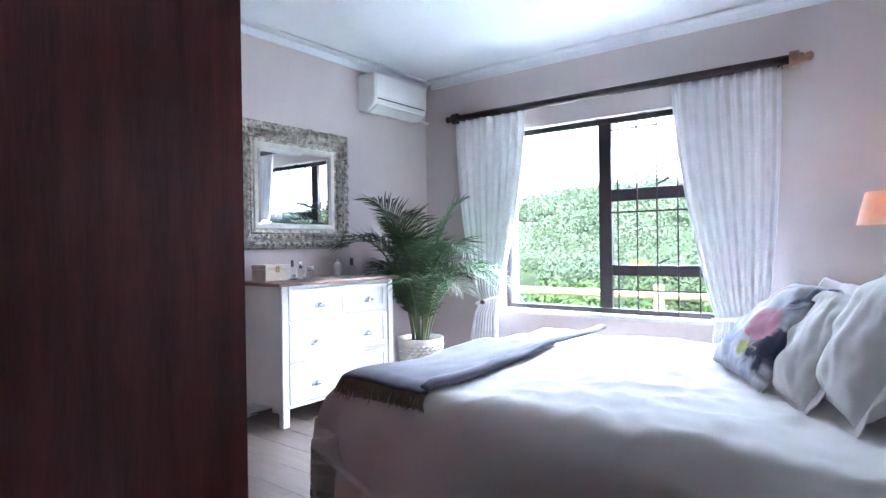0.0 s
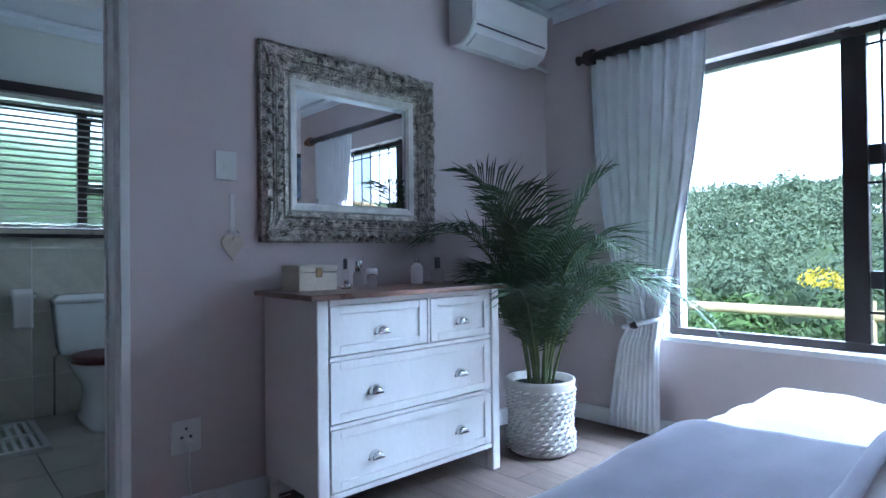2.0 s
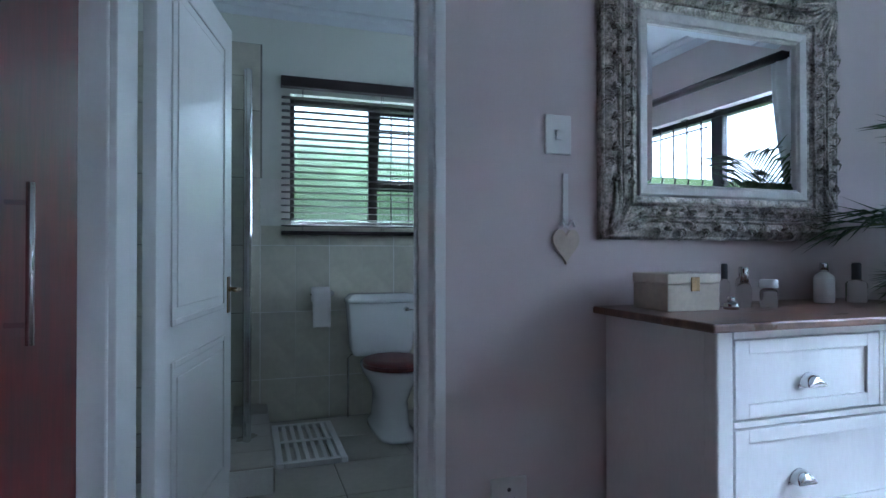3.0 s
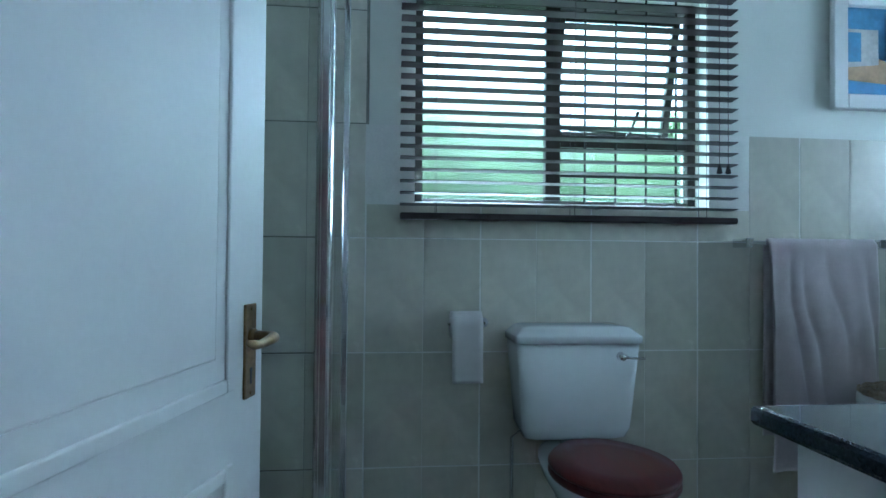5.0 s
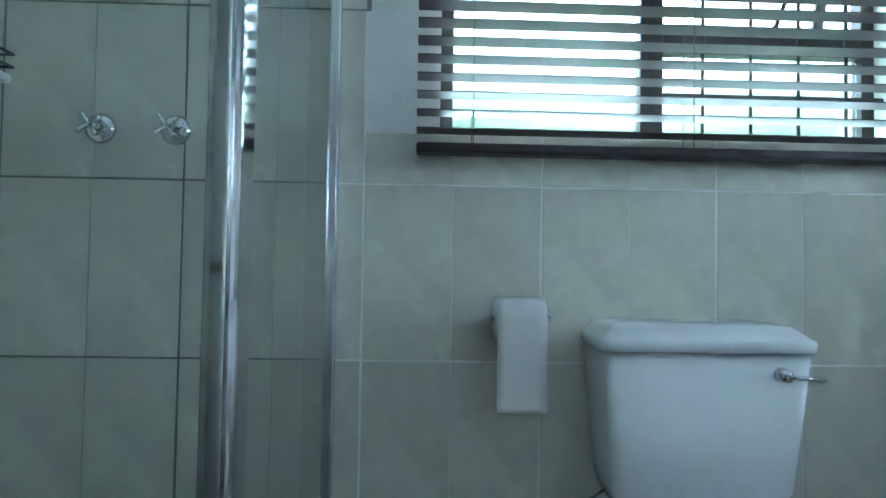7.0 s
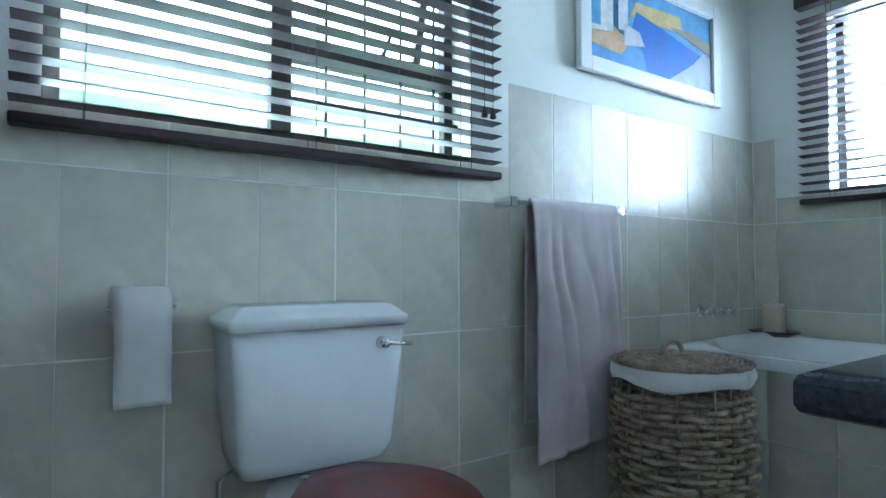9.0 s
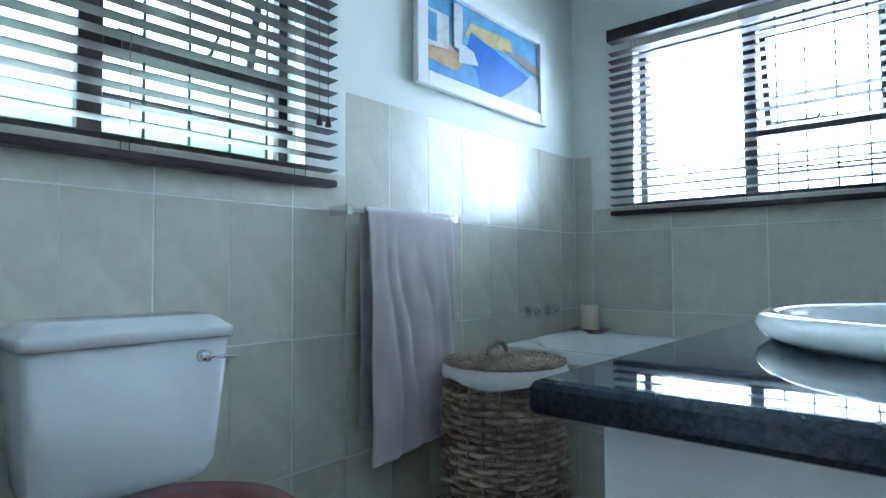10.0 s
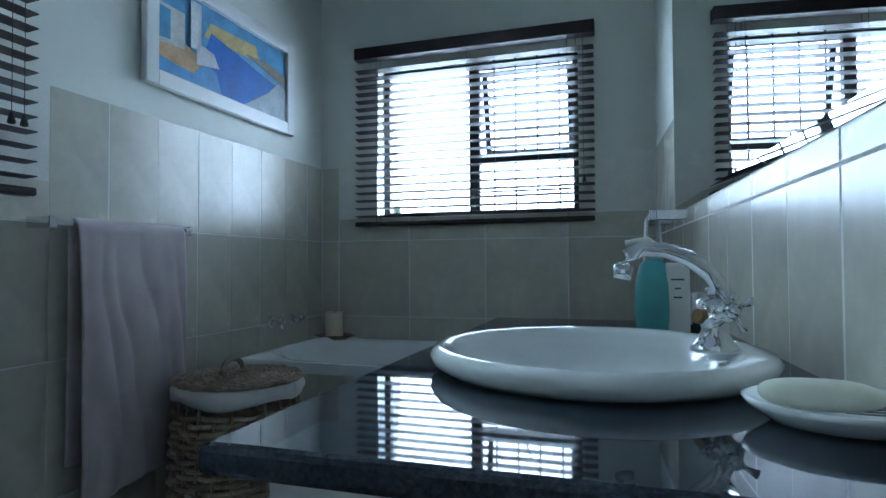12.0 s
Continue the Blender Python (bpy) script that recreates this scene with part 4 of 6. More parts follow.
# curtains, rod
def curtain_rod():
    y, z = 4.40, 2.215
    r = thing("curtain_rod", (-1.55, y, z), "thick dark wooden curtain rod with turned wooden finials", "curtain rod")
    part("rod", cyl((-2.80, y, z), (-0.30, y, z), 0.028, None, 20), M_DARKROD, r, "", True)
    for x, s in ((-2.80, -1), (-0.30, 1)):
        bm = bmesh.new()
        for a, b, ra, rb in ((0, 0.05, 0.046, 0.046), (0.05, 0.075, 0.032, 0.026), (0.075, 0.11, 0.018, 0.03), (0.11, 0.125, 0.03, 0.012)):
            add_cyl(bm, (x + s * a, y, z), (x + s * b, y, z), ra, rb, 16)
        part("finial", bm, M_ENDWOOD if s > 0 else M_DARKROD, r, "turned wooden finial")
    for x in (-2.74, -0.36):
        part("bracket", box(x - 0.012, x + 0.012, y + 0.02, 4.499, z - 0.03, z + 0.0, 0.003), M_DARKROD, r)
    return r


curtain_rod()


def bedroom_picture():
    p = thing("framed_picture", (0.42, 3.45, 1.62), "dark-framed blue print above the bed head", "picture")
    for a, b, c, d in ((3.15, 3.19, 1.62, 2.15), (3.71, 3.75, 1.62, 2.15), (3.191, 3.709, 1.62, 1.66), (3.191, 3.709, 2.11, 2.15)):
        part("frame", box(0.398, 0.419, a, b, c, d, 0.004), M_DARKROD, p)
    part("print", box(0.41, 0.418, 3.191, 3.709, 1.661, 2.109), mat("blue_grey_print", (0.2, 0.28, 0.4), 0.5, var=0.4, scale=9, fine=40), p)


bedroom_picture()


def curtain(name, xa, xb, tie_a, tie_b, ztie, foot_a, foot_b, label):
    """Hung from xa..xb at the rod, drawn in to tie_a..tie_b at the tie-back."""
    c = thing(name, ((xa + xb) / 2, 4.42, 0.02), label, "curtain", "bedroom curtains")
    z1 = 2.185

    def fn(u, v):
        z = z1 - v * (z1 - 0.03)
        k = (z1 - z) / (z1 - ztie)
        if k <= 1:
            e = k ** 2.2
            a, b = xa + (tie_a - xa) * e, xb + (tie_b - xb) * (k ** 1.55)
        else:
            e = min(1.0, (k - 1) * 2.5) ** 0.6
            a, b = tie_a + (foot_a - tie_a) * e, tie_b + (foot_b - tie_b) * e
        x = a + (b - a) * u
        nf = 9.5
        amp = 0.026 * (1 - 0.35 * min(1, k)) * (0.75 + 0.4 * noise.noise(Vector((u * 7, 0.0, 3))))
        ph = u * nf * 2 * math.pi + 0.8 * noise.noise(Vector((u * 3, z * 0.8, 1)))
        y = 4.415 + amp * math.sin(ph) + 0.012 * noise.noise(Vector((u * 9, z * 1.5, 5)))
        hdr = 0.012 * abs(math.sin(u * nf * math.pi)) if v < 0.01 else 0
        return x, y + (0.02 if 0.95 < k < 1.05 else 0), z + hdr
    part("cloth", sheet(fn, 140, 60, 0.004), M_CURT, c, "", True)
    pts = []
    cx, rx = (tie_a + tie_b) / 2, abs(tie_b - tie_a) / 2 + 0.012
    for a in np.linspace(0, 2 * math.pi, 25):
        pts.append((cx + rx * math.cos(a), 4.42 + 0.05 * math.sin(a), ztie + 0.02 + 0.03 * math.cos(a)))
    part("tie_back", tube(pts, 0.014, 8), M_CURT, c, "white tie-back band", True)
    part("tie_knob", lathe((cx - rx * 0.2, 4.365, ztie + 0.01), [(0.004, -0.02), (0.022, -0.012), (0.024, 0.0), (0.022, 0.012), (0.004, 0.02)], 14), M_DARKROD if xa < -2 else M_CURT, c)
    return c


curtain("curtain", -2.83, -2.135, -2.62, -2.42, 0.62, -2.75, -2.42, "white cotton curtain tied back beside the palm")
curtain("curtain", -0.35, -1.0, -0.44, -0.74, 0.60, -0.38, -0.78, "white cotton curtain tied back beside the bed")


def air_conditioner():
    y0, y1 = 3.62, 4.27
    a = thing("air_conditioner", (BX + 0.1, (y0 + y1) / 2, 2.22), "white wall-mounted split air conditioner", "air conditioner")
    bm = bmesh.new()
    prof = [(0.002, 2.215), (0.11, 2.205), (0.175, 2.245), (0.2, 2.30), (0.2, 2.47), (0.185, 2.495), (0.002, 2.498)]
    n = len(prof)
    rows = [[bm.verts.new((BX + p, y, q)) for p, q in prof] for y in (y0, y1)]
    for i in range(n):
        bm.faces.new((rows[0][i], rows[0][(i + 1) % n], rows[1][(i + 1) % n], rows[1][i]))
    bm.faces.new(rows[0])
    bm.faces.new(rows[1])
    bmesh.ops.bevel(bm, geom=bm.edges[:], offset=0.006, segments=2, affect="EDGES")
    part("body", bm, M_PLASTIC, a)
    part("front_panel", box(BX + 0.2005, BX + 0.206, y0 + 0.012, y1 - 0.012, 2.31, 2.485, 0.003), M_PLASTIC, a)
    bm = box(-0.05, 0.05, y0 + 0.04, y1 - 0.04, -0.004, 0.004, 0.001)
    bmesh.ops.rotate(bm, cent=(0, 0, 0), matrix=Matrix.Rotation(radians(-32), 3, "Y"), verts=bm.verts[:])
    bmesh.ops.translate(bm, vec=(BX + 0.146, 0, 2.2235), verts=bm.verts[:])
    part("louvre", bm, M_PLASTIC, a)
    part("air_slot", box(BX + 0.196, BX + 0.2022, y0 + 0.03, y1 - 0.03, 2.288, 2.296), M_INK, a, "dark air slot")
    part("pipe", tube([(BX + 0.05, y1, 2.25), (BX + 0.05, y1 + 0.06, 2.24), (BX + 0.04, y1 + 0.12, 2.24), (BX + 0.03, 4.498, 2.24)], 0.012, 8), M_PLASTIC, a, "", True)
    return a


air_conditioner()

# ---- bathroom ----
def toilet():
    yc = 2.265
    t = thing("toilet", (-5.1, yc, 0), "white ceramic close-coupled toilet with a mahogany seat", "toilet")

    def loft(rows, cap=True):
        """Rings of a rounded rectangle: (z, x0, x1, half width, corner power)."""
        bm = bmesh.new()
        rings = []
        for z, xa, xb, hw, pw in rows:
            cx, hx = (xa + xb) / 2, (xb - xa) / 2
            ring = []
            for k in range(36):
                a = 2 * math.pi * k / 36
                c, s = math.cos(a), math.sin(a)
                ring.append(bm.verts.new((cx + hx * math.copysign(abs(c) ** pw, c), yc + hw * math.copysign(abs(s) ** pw, s), z)))
            rings.append(ring)
        for a, b in zip(rings, rings[1:]):
            for k in range(36):
                bm.faces.new((a[k], a[(k + 1) % 36], b[(k + 1) % 36], b[k]))
        if cap:
            bm.faces.new(rings[0])
            bm.faces.new(rings[-1])
        return bm
    bx = TW + 0.008
    part("cistern", loft([(0.405, bx + 0.02, bx + 0.15, 0.15, 0.35), (0.415, bx, bx + 0.17, 0.185, 0.3), (0.45, bx, bx + 0.178, 0.196, 0.22), (0.745, bx, bx + 0.192, 0.22, 0.13)]), M_CERAM, t, "", True)
    part("cistern_lid", loft([(0.7455, bx, bx + 0.194, 0.221, 0.13), (0.748, bx, bx + 0.2, 0.227, 0.12), (0.768, bx, bx + 0.2, 0.227, 0.12), (0.773, bx, bx + 0.198, 0.225, 0.12), (0.775, bx, bx + 0.194, 0.221, 0.13),
                               (0.791, bx + 0.006, bx + 0.176, 0.203, 0.14), (0.798, bx + 0.008, bx + 0.168, 0.195, 0.16), (0.802, bx + 0.012, bx + 0.15, 0.176, 0.2), (0.803, bx + 0.04, bx + 0.11, 0.1, 0.4)]), M_CERAM, t, "", True)
    lev = part("flush_lever", cyl((bx + 0.187, yc + 0.145, 0.703), (bx + 0.216, yc + 0.145, 0.703), 0.016, 0.012, 14), M_CHROME, t, "chrome flush lever", True)
    part("lever_arm", tube([(bx + 0.21, yc + 0.145, 0.703), (bx + 0.216, yc + 0.17, 0.701), (bx + 0.214, yc + 0.222, 0.697)], [0.006, 0.005, 0.0045], 8), M_CHROME, lev, "", True)
    part("pedestal", loft([(0.0, -5.38, -4.80, 0.115, 0.6), (0.03, -5.38, -4.805, 0.112, 0.6), (0.06, -5.37, -4.86, 0.09, 0.7), (0.2, -5.36, -4.89, 0.088, 0.8), (0.28, -5.36, -4.85, 0.12, 0.9), (0.35, -5.37, -4.80, 0.165, 0.95), (0.385, -5.38, -4.785, 0.178, 0.95), (0.398, -5.38, -4.785, 0.178, 0.95)]), M_CERAM, t, "", True)

    def oval(z0, z1, inner):
        bm = bmesh.new()
        pr = [(0.985, z0), (1.0, z0 + 0.006), (1.0, z1 - 0.008), (0.97, z1), (0.6, z1 + 0.003), (0.2, z1 + 0.004)]
        rings = []
        for f, z in pr:
            ring = []
            for k in range(48):
                a = 2 * math.pi * k / 48
                c, s = math.cos(a), math.sin(a)
                xx = 0.225 * c * f
                ww = 0.185 * s * f * (1.0 if c > 0 else 1 - 0.22 * c * c)
                ring.append(bm.verts.new((-4.99 + max(xx, -0.215 * f), yc + ww, z)))
            rings.append(ring)
        for a, b in zip(rings, rings[1:]):
            for k in range(48):
                bm.faces.new((a[k], a[(k + 1) % 48], b[(k + 1) % 48], b[k]))
        bm.faces.new(rings[0])
        bm.faces.new(rings[-1])
        return bm
    part("seat", oval(0.4, 0.42, 0), M_SEAT, t, "mahogany seat", True)
    part("seat_lid", oval(0.424, 0.444, 0), M_SEAT, t, "closed varnished mahogany lid", True)
    for s in (-1, 1):
        part("hinge", cyl((-5.215, yc + s * 0.075, 0.40), (-5.215, yc + s * 0.075, 0.43), 0.012), M_CHROME, t)
    part("water_pipe", tube([(TW + 0.03, yc - 0.2, 0.0), (TW + 0.03, yc - 0.2, 0.38), (TW + 0.06, yc - 0.17, 0.42)], 0.007, 8), M_CHROME, t, "", True)
    return t


toilet()


def paper_holder():
    y, z, x = 1.885, 0.80, TW + 0.065
    h = thing("toilet_roll_holder", (TW, y, z), "chrome toilet roll holder with a white paper roll", "toilet roll holder")
    part("bracket", tube([(TW + 0.001, y + 0.075, z), (TW + 0.03, y + 0.075, z), (x, y + 0.072, z), (x, y - 0.065, z)], 0.005, 8), M_CHROME, h, "", True)
    part("wall_plate", cyl((TW + 0.0005, y + 0.075, z), (TW + 0.008, y + 0.075, z), 0.018, None, 16), M_CHROME, h)
    part("paper_roll", cyl((x, y - 0.055, z), (x, y + 0.055, z), 0.048, None, 28), M_LINEN, h, "white paper roll", True)
    part("paper_sheet", sheet(lambda u, v: (x + 0.0485 * math.cos(max(0, 1.2 - v * 4)) + 0.004 * math.sin(6 * v), y - 0.055 + 0.11 * u + 0.003 * v, z + 0.0485 * math.sin(max(0.0, 1.2 - v * 4)) - max(0, v - 0.3) * 0.29), 6, 24, 0.001), M_LINEN, h, "hanging paper end", True)
    return h


paper_holder()


def towel_rail(name, x, y0, y1, z, wallx, s):
    r = thing(name, (wallx, (y0 + y1) / 2, z), "square chrome towel rail on the tiled wall", "towel rail")
    part("bar", box(x - 0.008, x + 0.008, y0, y1, z - 0.008, z + 0.008, 0.002), M_CHROME, r)
    for y in (y0, y1):
        a, b = sorted((wallx + s * 0.0005, x - s * 0.0085))
        part("post", box(a, b, y, y + 0.024, z - 0.017, z + 0.017, 0.003), M_CHROME, r)
        part("cap", box(x - 0.0115, x + 0.0115, y - 0.002 if y == y0 else y + 0.0, y + 0.026, z - 0.018, z + 0.018, 0.003), M_CHROME, r)
    return r


towel_rail("towel_rail", -5.385, 2.945, 3.49, 1.105, TW, 1)


def towel(name, x, ya, yb, z, za, zb, material, label):
    t = thing(name, (x, (ya + yb) / 2, za), label, "towel")

    def fn(u, v):
        L1, L2 = z - za, z - zb
        s = v * (L1 + L2)
        y = ya + (yb - ya) * u
        if s < L2:
            zz, side = zb + s, -1
        else:
            zz, side = z - (s - L2), 1
        k = min(1.0, (z - zz) * 3)
        fold = 0.014 * k * math.sin(u * 13 + 4.5 * noise.noise(Vector((u * 3, zz * 1.5, side)))) + 0.012 * k * noise.noise(Vector((u * 6, zz * 4, 2)))
        xx = x + side * (0.014 + 0.012 * k) + (abs(fold) if side > 0 else -0.2 * abs(fold))
        rnd = 0.013 * (1 - min(1.0, (z - zz) / 0.02)) ** 2
        yy = y + (0.02 * (0.5 - u) * k + 0.012 * k * noise.noise(Vector((u * 2, zz * 2, 8))))
        zz2 = zz + 0.012 + (0.05 * u * (1 if side > 0 else 0)) * min(1, max(0, (z - zz - 0.5) * 3))
        return xx - side * rnd, yy, zz2
    part("cloth", sheet(fn, 50, 110, 0.006), material, t, "", True)
    return t


towel("towel", -5.385, 3.03, 3.47, 1.105, 0.24, 0.36, M_TOWEL, "mauve-grey terry towel hanging over the chrome rail")


def framed_picture():
    y0, y1, z0, z1 = 3.355, 4.33, 1.645, 2.12
    x = TW + 0.001
    p = thing("framed_picture", (x, (y0 + y1) / 2, z0), "white-framed painting of a whitewashed seaside village", "picture")
    fr = 0.06
    for a, b, c, d in ((y0, y0 + fr, z0, z1), (y1 - fr, y1, z0, z1), (y0 + fr, y1 - fr, z0, z0 + fr), (y0 + fr, y1 - fr, z1 - fr, z1)):
        part("frame", box(x, x + 0.03, a, b, c, d, 0.005), M_WHITE, p)
    a0, a1, c0, c1 = y0 + fr + 0.002, y1 - fr - 0.002, z0 + fr + 0.002, z1 - fr - 0.002
    W, H = a1 - a0, c1 - c0

    def poly(name, pts, col, lift):
        bm = bmesh.new()
        f = [bm.verts.new((x + 0.008 + lift, a0 + u * W, c0 + v * H)) for u, v in pts]
        bm.faces.new(f)
        e = bmesh.ops.extrude_face_region(bm, geom=bm.faces[:])
        bmesh.ops.translate(bm, vec=(0.0012, 0, 0), verts=[v for v in e["geom"] if isinstance(v, bmesh.types.BMVert)])
        part(name, bm, mat("paint_" + name, col, 0.5, var=0.18, scale=14, fine=60, bump=0.1), p)
    poly("painted_sky", [(0, 0), (1, 0), (1, 1), (0, 1)], (0.16, 0.36, 0.6), 0)
    poly("painted_glow", [(0.3, 0.62), (0.75, 0.66), (0.72, 0.86), (0.35, 0.82)], (0.6, 0.48, 0.2), 0.0015)
    poly("painted_sea", [(0.25, 0.0), (1, 0.0), (1, 0.42), (0.8, 0.5), (0.55, 0.62), (0.35, 0.7), (0.3, 0.4)], (0.02, 0.13, 0.5), 0.003)
    poly("painted_headland", [(0.62, 0.68), (1, 0.5), (1, 0.66), (0.8, 0.72)], (0.28, 0.26, 0.2), 0.0045)
    poly("painted_rock", [(0.6, 0.0), (1.0, 0.0), (1, 0.45), (0.92, 0.5), (0.82, 0.3)], (0.42, 0.48, 0.52), 0.006)
    poly("painted_path", [(0, 0.16), (0.22, 0.12), (0.3, 0.3), (0.16, 0.42), (0, 0.4)], (0.55, 0.38, 0.2), 0.0075)
    poly("painted_wall", [(0, 0.0), (0.42, 0.0), (0.38, 0.24), (0.3, 0.3), (0.22, 0.12), (0, 0.14)], (0.1, 0.28, 0.55), 0.009)
    poly("painted_house", [(0.0, 0.3), (0.16, 0.34), (0.16, 0.74), (0.0, 0.74)], (0.6, 0.6, 0.56), 0.0105)
    poly("painted_tower", [(0.2, 0.4), (0.27, 0.42), (0.27, 0.95), (0.2, 0.95)], (0.64, 0.66, 0.66), 0.0105)
    poly("painted_step", [(0.24, 0.24), (0.4, 0.3), (0.36, 0.45), (0.24, 0.5)], (0.62, 0.64, 0.66), 0.0105)
    poly("painted_shade", [(0.0, 0.36), (0.07, 0.37), (0.07, 0.7), (0.0, 0.7)], (0.12, 0.3, 0.52), 0.012)
    return p


framed_picture()


def laundry_basket():
    c = Vector((-5.11, 3.45, 0.0))
    b = thing("laundry_basket", c, "round wicker laundry basket with a white cloth liner and lid", "laundry basket")
    R = 0.212
    rr = lambda z: R * (0.93 + 0.09 * math.sin(math.pi * min(1, z / 0.55)))
    for k in range(24):
        a = 2 * math.pi * k / 24
        part("stake", tube([(c.x + rr(z) * math.cos(a), c.y + rr(z) * math.sin(a), z) for z in (0.0, 0.15, 0.3, 0.45, 0.56)], 0.005, 5), M_WICKER, b)
    nrow = 22
    for i in range(nrow):
        z = 0.012 + i * 0.0225
        pts = []
        for k in range(97):
            a = 2 * math.pi * k / 96
            w = 0.009 * math.cos(12 * a + math.pi * i)
            pts.append((c.x + (rr(z) + w) * math.cos(a), c.y + (rr(z) + w) * math.sin(a), z + 0.003 * math.sin(5 * a + i)))
        bm = tube(pts, 0.0092, 7)
        part("weave_band", bm, M_WICKER, b)
    part("base", lathe(c, [(0.01, 0.004), (R * 0.9, 0.004), (R * 0.9, 0.012), (0.01, 0.012)], 28), M_WICKER, b)
    part("liner", sheet(lambda u, v: (c.x + (0.213 + 0.008 * math.sin(math.pi * v) + 0.004 * noise.noise(Vector((u * 40, v * 3, 1)))) * math.cos(2 * math.pi * u),
                                      c.y + (0.213 + 0.008 * math.sin(math.pi * v) + 0.004 * noise.noise(Vector((u * 40, v * 3, 1)))) * math.sin(2 * math.pi * u),
                                      0.575 - v * (0.052 + 0.02 * noise.noise(Vector((u * 8, 0, 4))))), 80, 8, 0.003), M_LINEN, b, "white cloth liner", True)
    lid = part("lid", lathe((c.x, c.y, 0.577), [(0.02, 0.0), (0.212, 0.0), (0.222, 0.004), (0.217, 0.008), (0.03, 0.018)], 36), M_WICKER, b, "woven wicker lid")
    for i in range(13):
        r = 0.03 + i * 0.0155
        pts = []
        for k in range(73):
            a = 2 * math.pi * k / 72
            pts.append((c.x + r * math.cos(a), c.y + r * math.sin(a), 0.597 - 0.055 * (r / 0.205) ** 2 * 0.2 + 0.003 * math.cos(18 * a + math.pi * i)))
        part("lid_ring", tube(pts, 0.0058, 5), M_WICKER, lid)
    for k in range(18):
        a = 2 * math.pi * k / 18
        part("lid_spoke", tube([(c.x + 0.02 * math.cos(a), c.y + 0.02 * math.sin(a), 0.598), (c.x + 0.222 * math.cos(a), c.y + 0.222 * math.sin(a), 0.587)], 0.004, 5), M_WICKER, lid)
    part("lid_handle", tube([(c.x - 0.03, c.y + 0.06 * math.cos(a), 0.596 + 0.05 * math.sin(a)) for a in np.linspace(0, math.pi, 14)], 0.009, 8), M_WICKER, lid, "", True)
    return b


laundry_basket()


def bathtub():
    x0, x1, y0, y1, zr = TW + 0.002, BTX - 0.002, 3.86, BY - 0.002, 0.565
    t = thing("bathtub", ((x0 + x1) / 2, (y0 + y1) / 2, 0), "white built-in bathtub with a raised head end", "bathtub")

    def fn(u, v):
        a = 2 * math.pi * u
        c, s = math.cos(a), math.sin(a)
        cx, cy = (x0 + x1) / 2, (y0 + y1) / 2
        pw = 0.14 if v < 0.12 else 0.4
        f = [1.0, 1.0, 0.93, 0.86, 0.82, 0.74, 0.55, 0.02]
        zz = [zr - 0.04, zr, zr + 0.004, zr - 0.01, zr - 0.08, zr - 0.3, zr - 0.4, zr - 0.41]
        k = v * 7
        i = min(6, int(k))
        q = k - i
        ff = f[i] * (1 - q) + f[i + 1] * q
        z = zz[i] * (1 - q) + zz[i + 1] * q
        pw = 0.12 if ff > 0.97 else 0.32
        hx, hy = (x1 - x0) / 2 * ff, (y1 - y0) / 2 * (ff if ff < 0.97 else 1)
        x = cx + hx * math.copysign(abs(c) ** pw, c)
        y = cy + hy * math.copysign(abs(s) ** pw, s)
        bump = 0.045 * math.exp(-((x - x0 - 0.16) / 0.09) ** 2) * (1 if 0.8 < ff < 0.99 else 0) * (1 - abs((y - cy) / (hy + 0.01)) ** 4)
        return x, y, z + bump
    part("tub", sheet(fn, 96, 21), M_CERAM, t, "", True)
    part("front_panel", box(x0, x1, y0 + 0.006, y0 + 0.03, 0, zr - 0.042), M_GROUT, t)
    n = 9
    w = (x1 - x0) / n
    for i in range(n):
        for z0, z1 in ((0.004, 0.268), (0.272, zr - 0.045)):
            part("tile", box(x0 + i * w + 0.002, x0 + (i + 1) * w - 0.002, y0 - 0.002, y0 + 0.0055, z0, z1, 0.0015, 1), M_TILE, t)
    return t


bathtub()
for _y in (4.17, 4.36):
    _t = thing("bath_tap", (TW, _y, 0.695), "chrome cross-head bath tap on the tiled wall", "tap", "bath taps")
    part("body", cyl((TW + 0.0005, _y, 0.695), (TW + 0.05, _y, 0.695), 0.014, 0.012, 14), M_CHROME, _t, "", True)
    part("flange", cyl((TW + 0.0005, _y, 0.695), (TW + 0.006, _y, 0.695), 0.03, 0.026, 20), M_CHROME, _t, "", True)
    for k in range(4):
        a = k * math.pi / 2 + 0.4
        part("handle_arm", cyl((TW + 0.055, _y, 0.695), (TW + 0.057, _y + 0.028 * math.cos(a), 0.695 + 0.028 * math.sin(a)), 0.006, 0.0075, 8), M_CHROME, _t)
    part("cap", cyl((TW + 0.05, _y, 0.695), (TW + 0.066, _y, 0.695), 0.011, 0.008, 12), M_CHROME, _t)
_c = (-5.32, 4.545, 0.572)
_t = thing("candle_dish", _c, "dark wooden dish on the bath edge", "dish")
part("dish", lathe(_c, [(0.06, 0), (0.095, 0.02), (0.1, 0.024), (0.095, 0.026), (0.05, 0.012)], 24, 1.15, 0.8), M_TOPWOOD, _t, "", True)
_t = thing("candle", (_c[0], _c[1], _c[2] + 0.013), "thick cream pillar candle in a wooden dish", "candle")
part("wax", lathe((_c[0], _c[1], _c[2] + 0.013), [(0.046, 0), (0.047, 0.005), (0.047, 0.13), (0.042, 0.136), (0.02, 0.128)], 24), M_CANDLE, _t, "", True)
part("wick", cyl((_c[0], _c[1], _c[2] + 0.138), (_c[0] + 0.002, _c[1], _c[2] + 0.155), 0.0015), M_INK, _t)


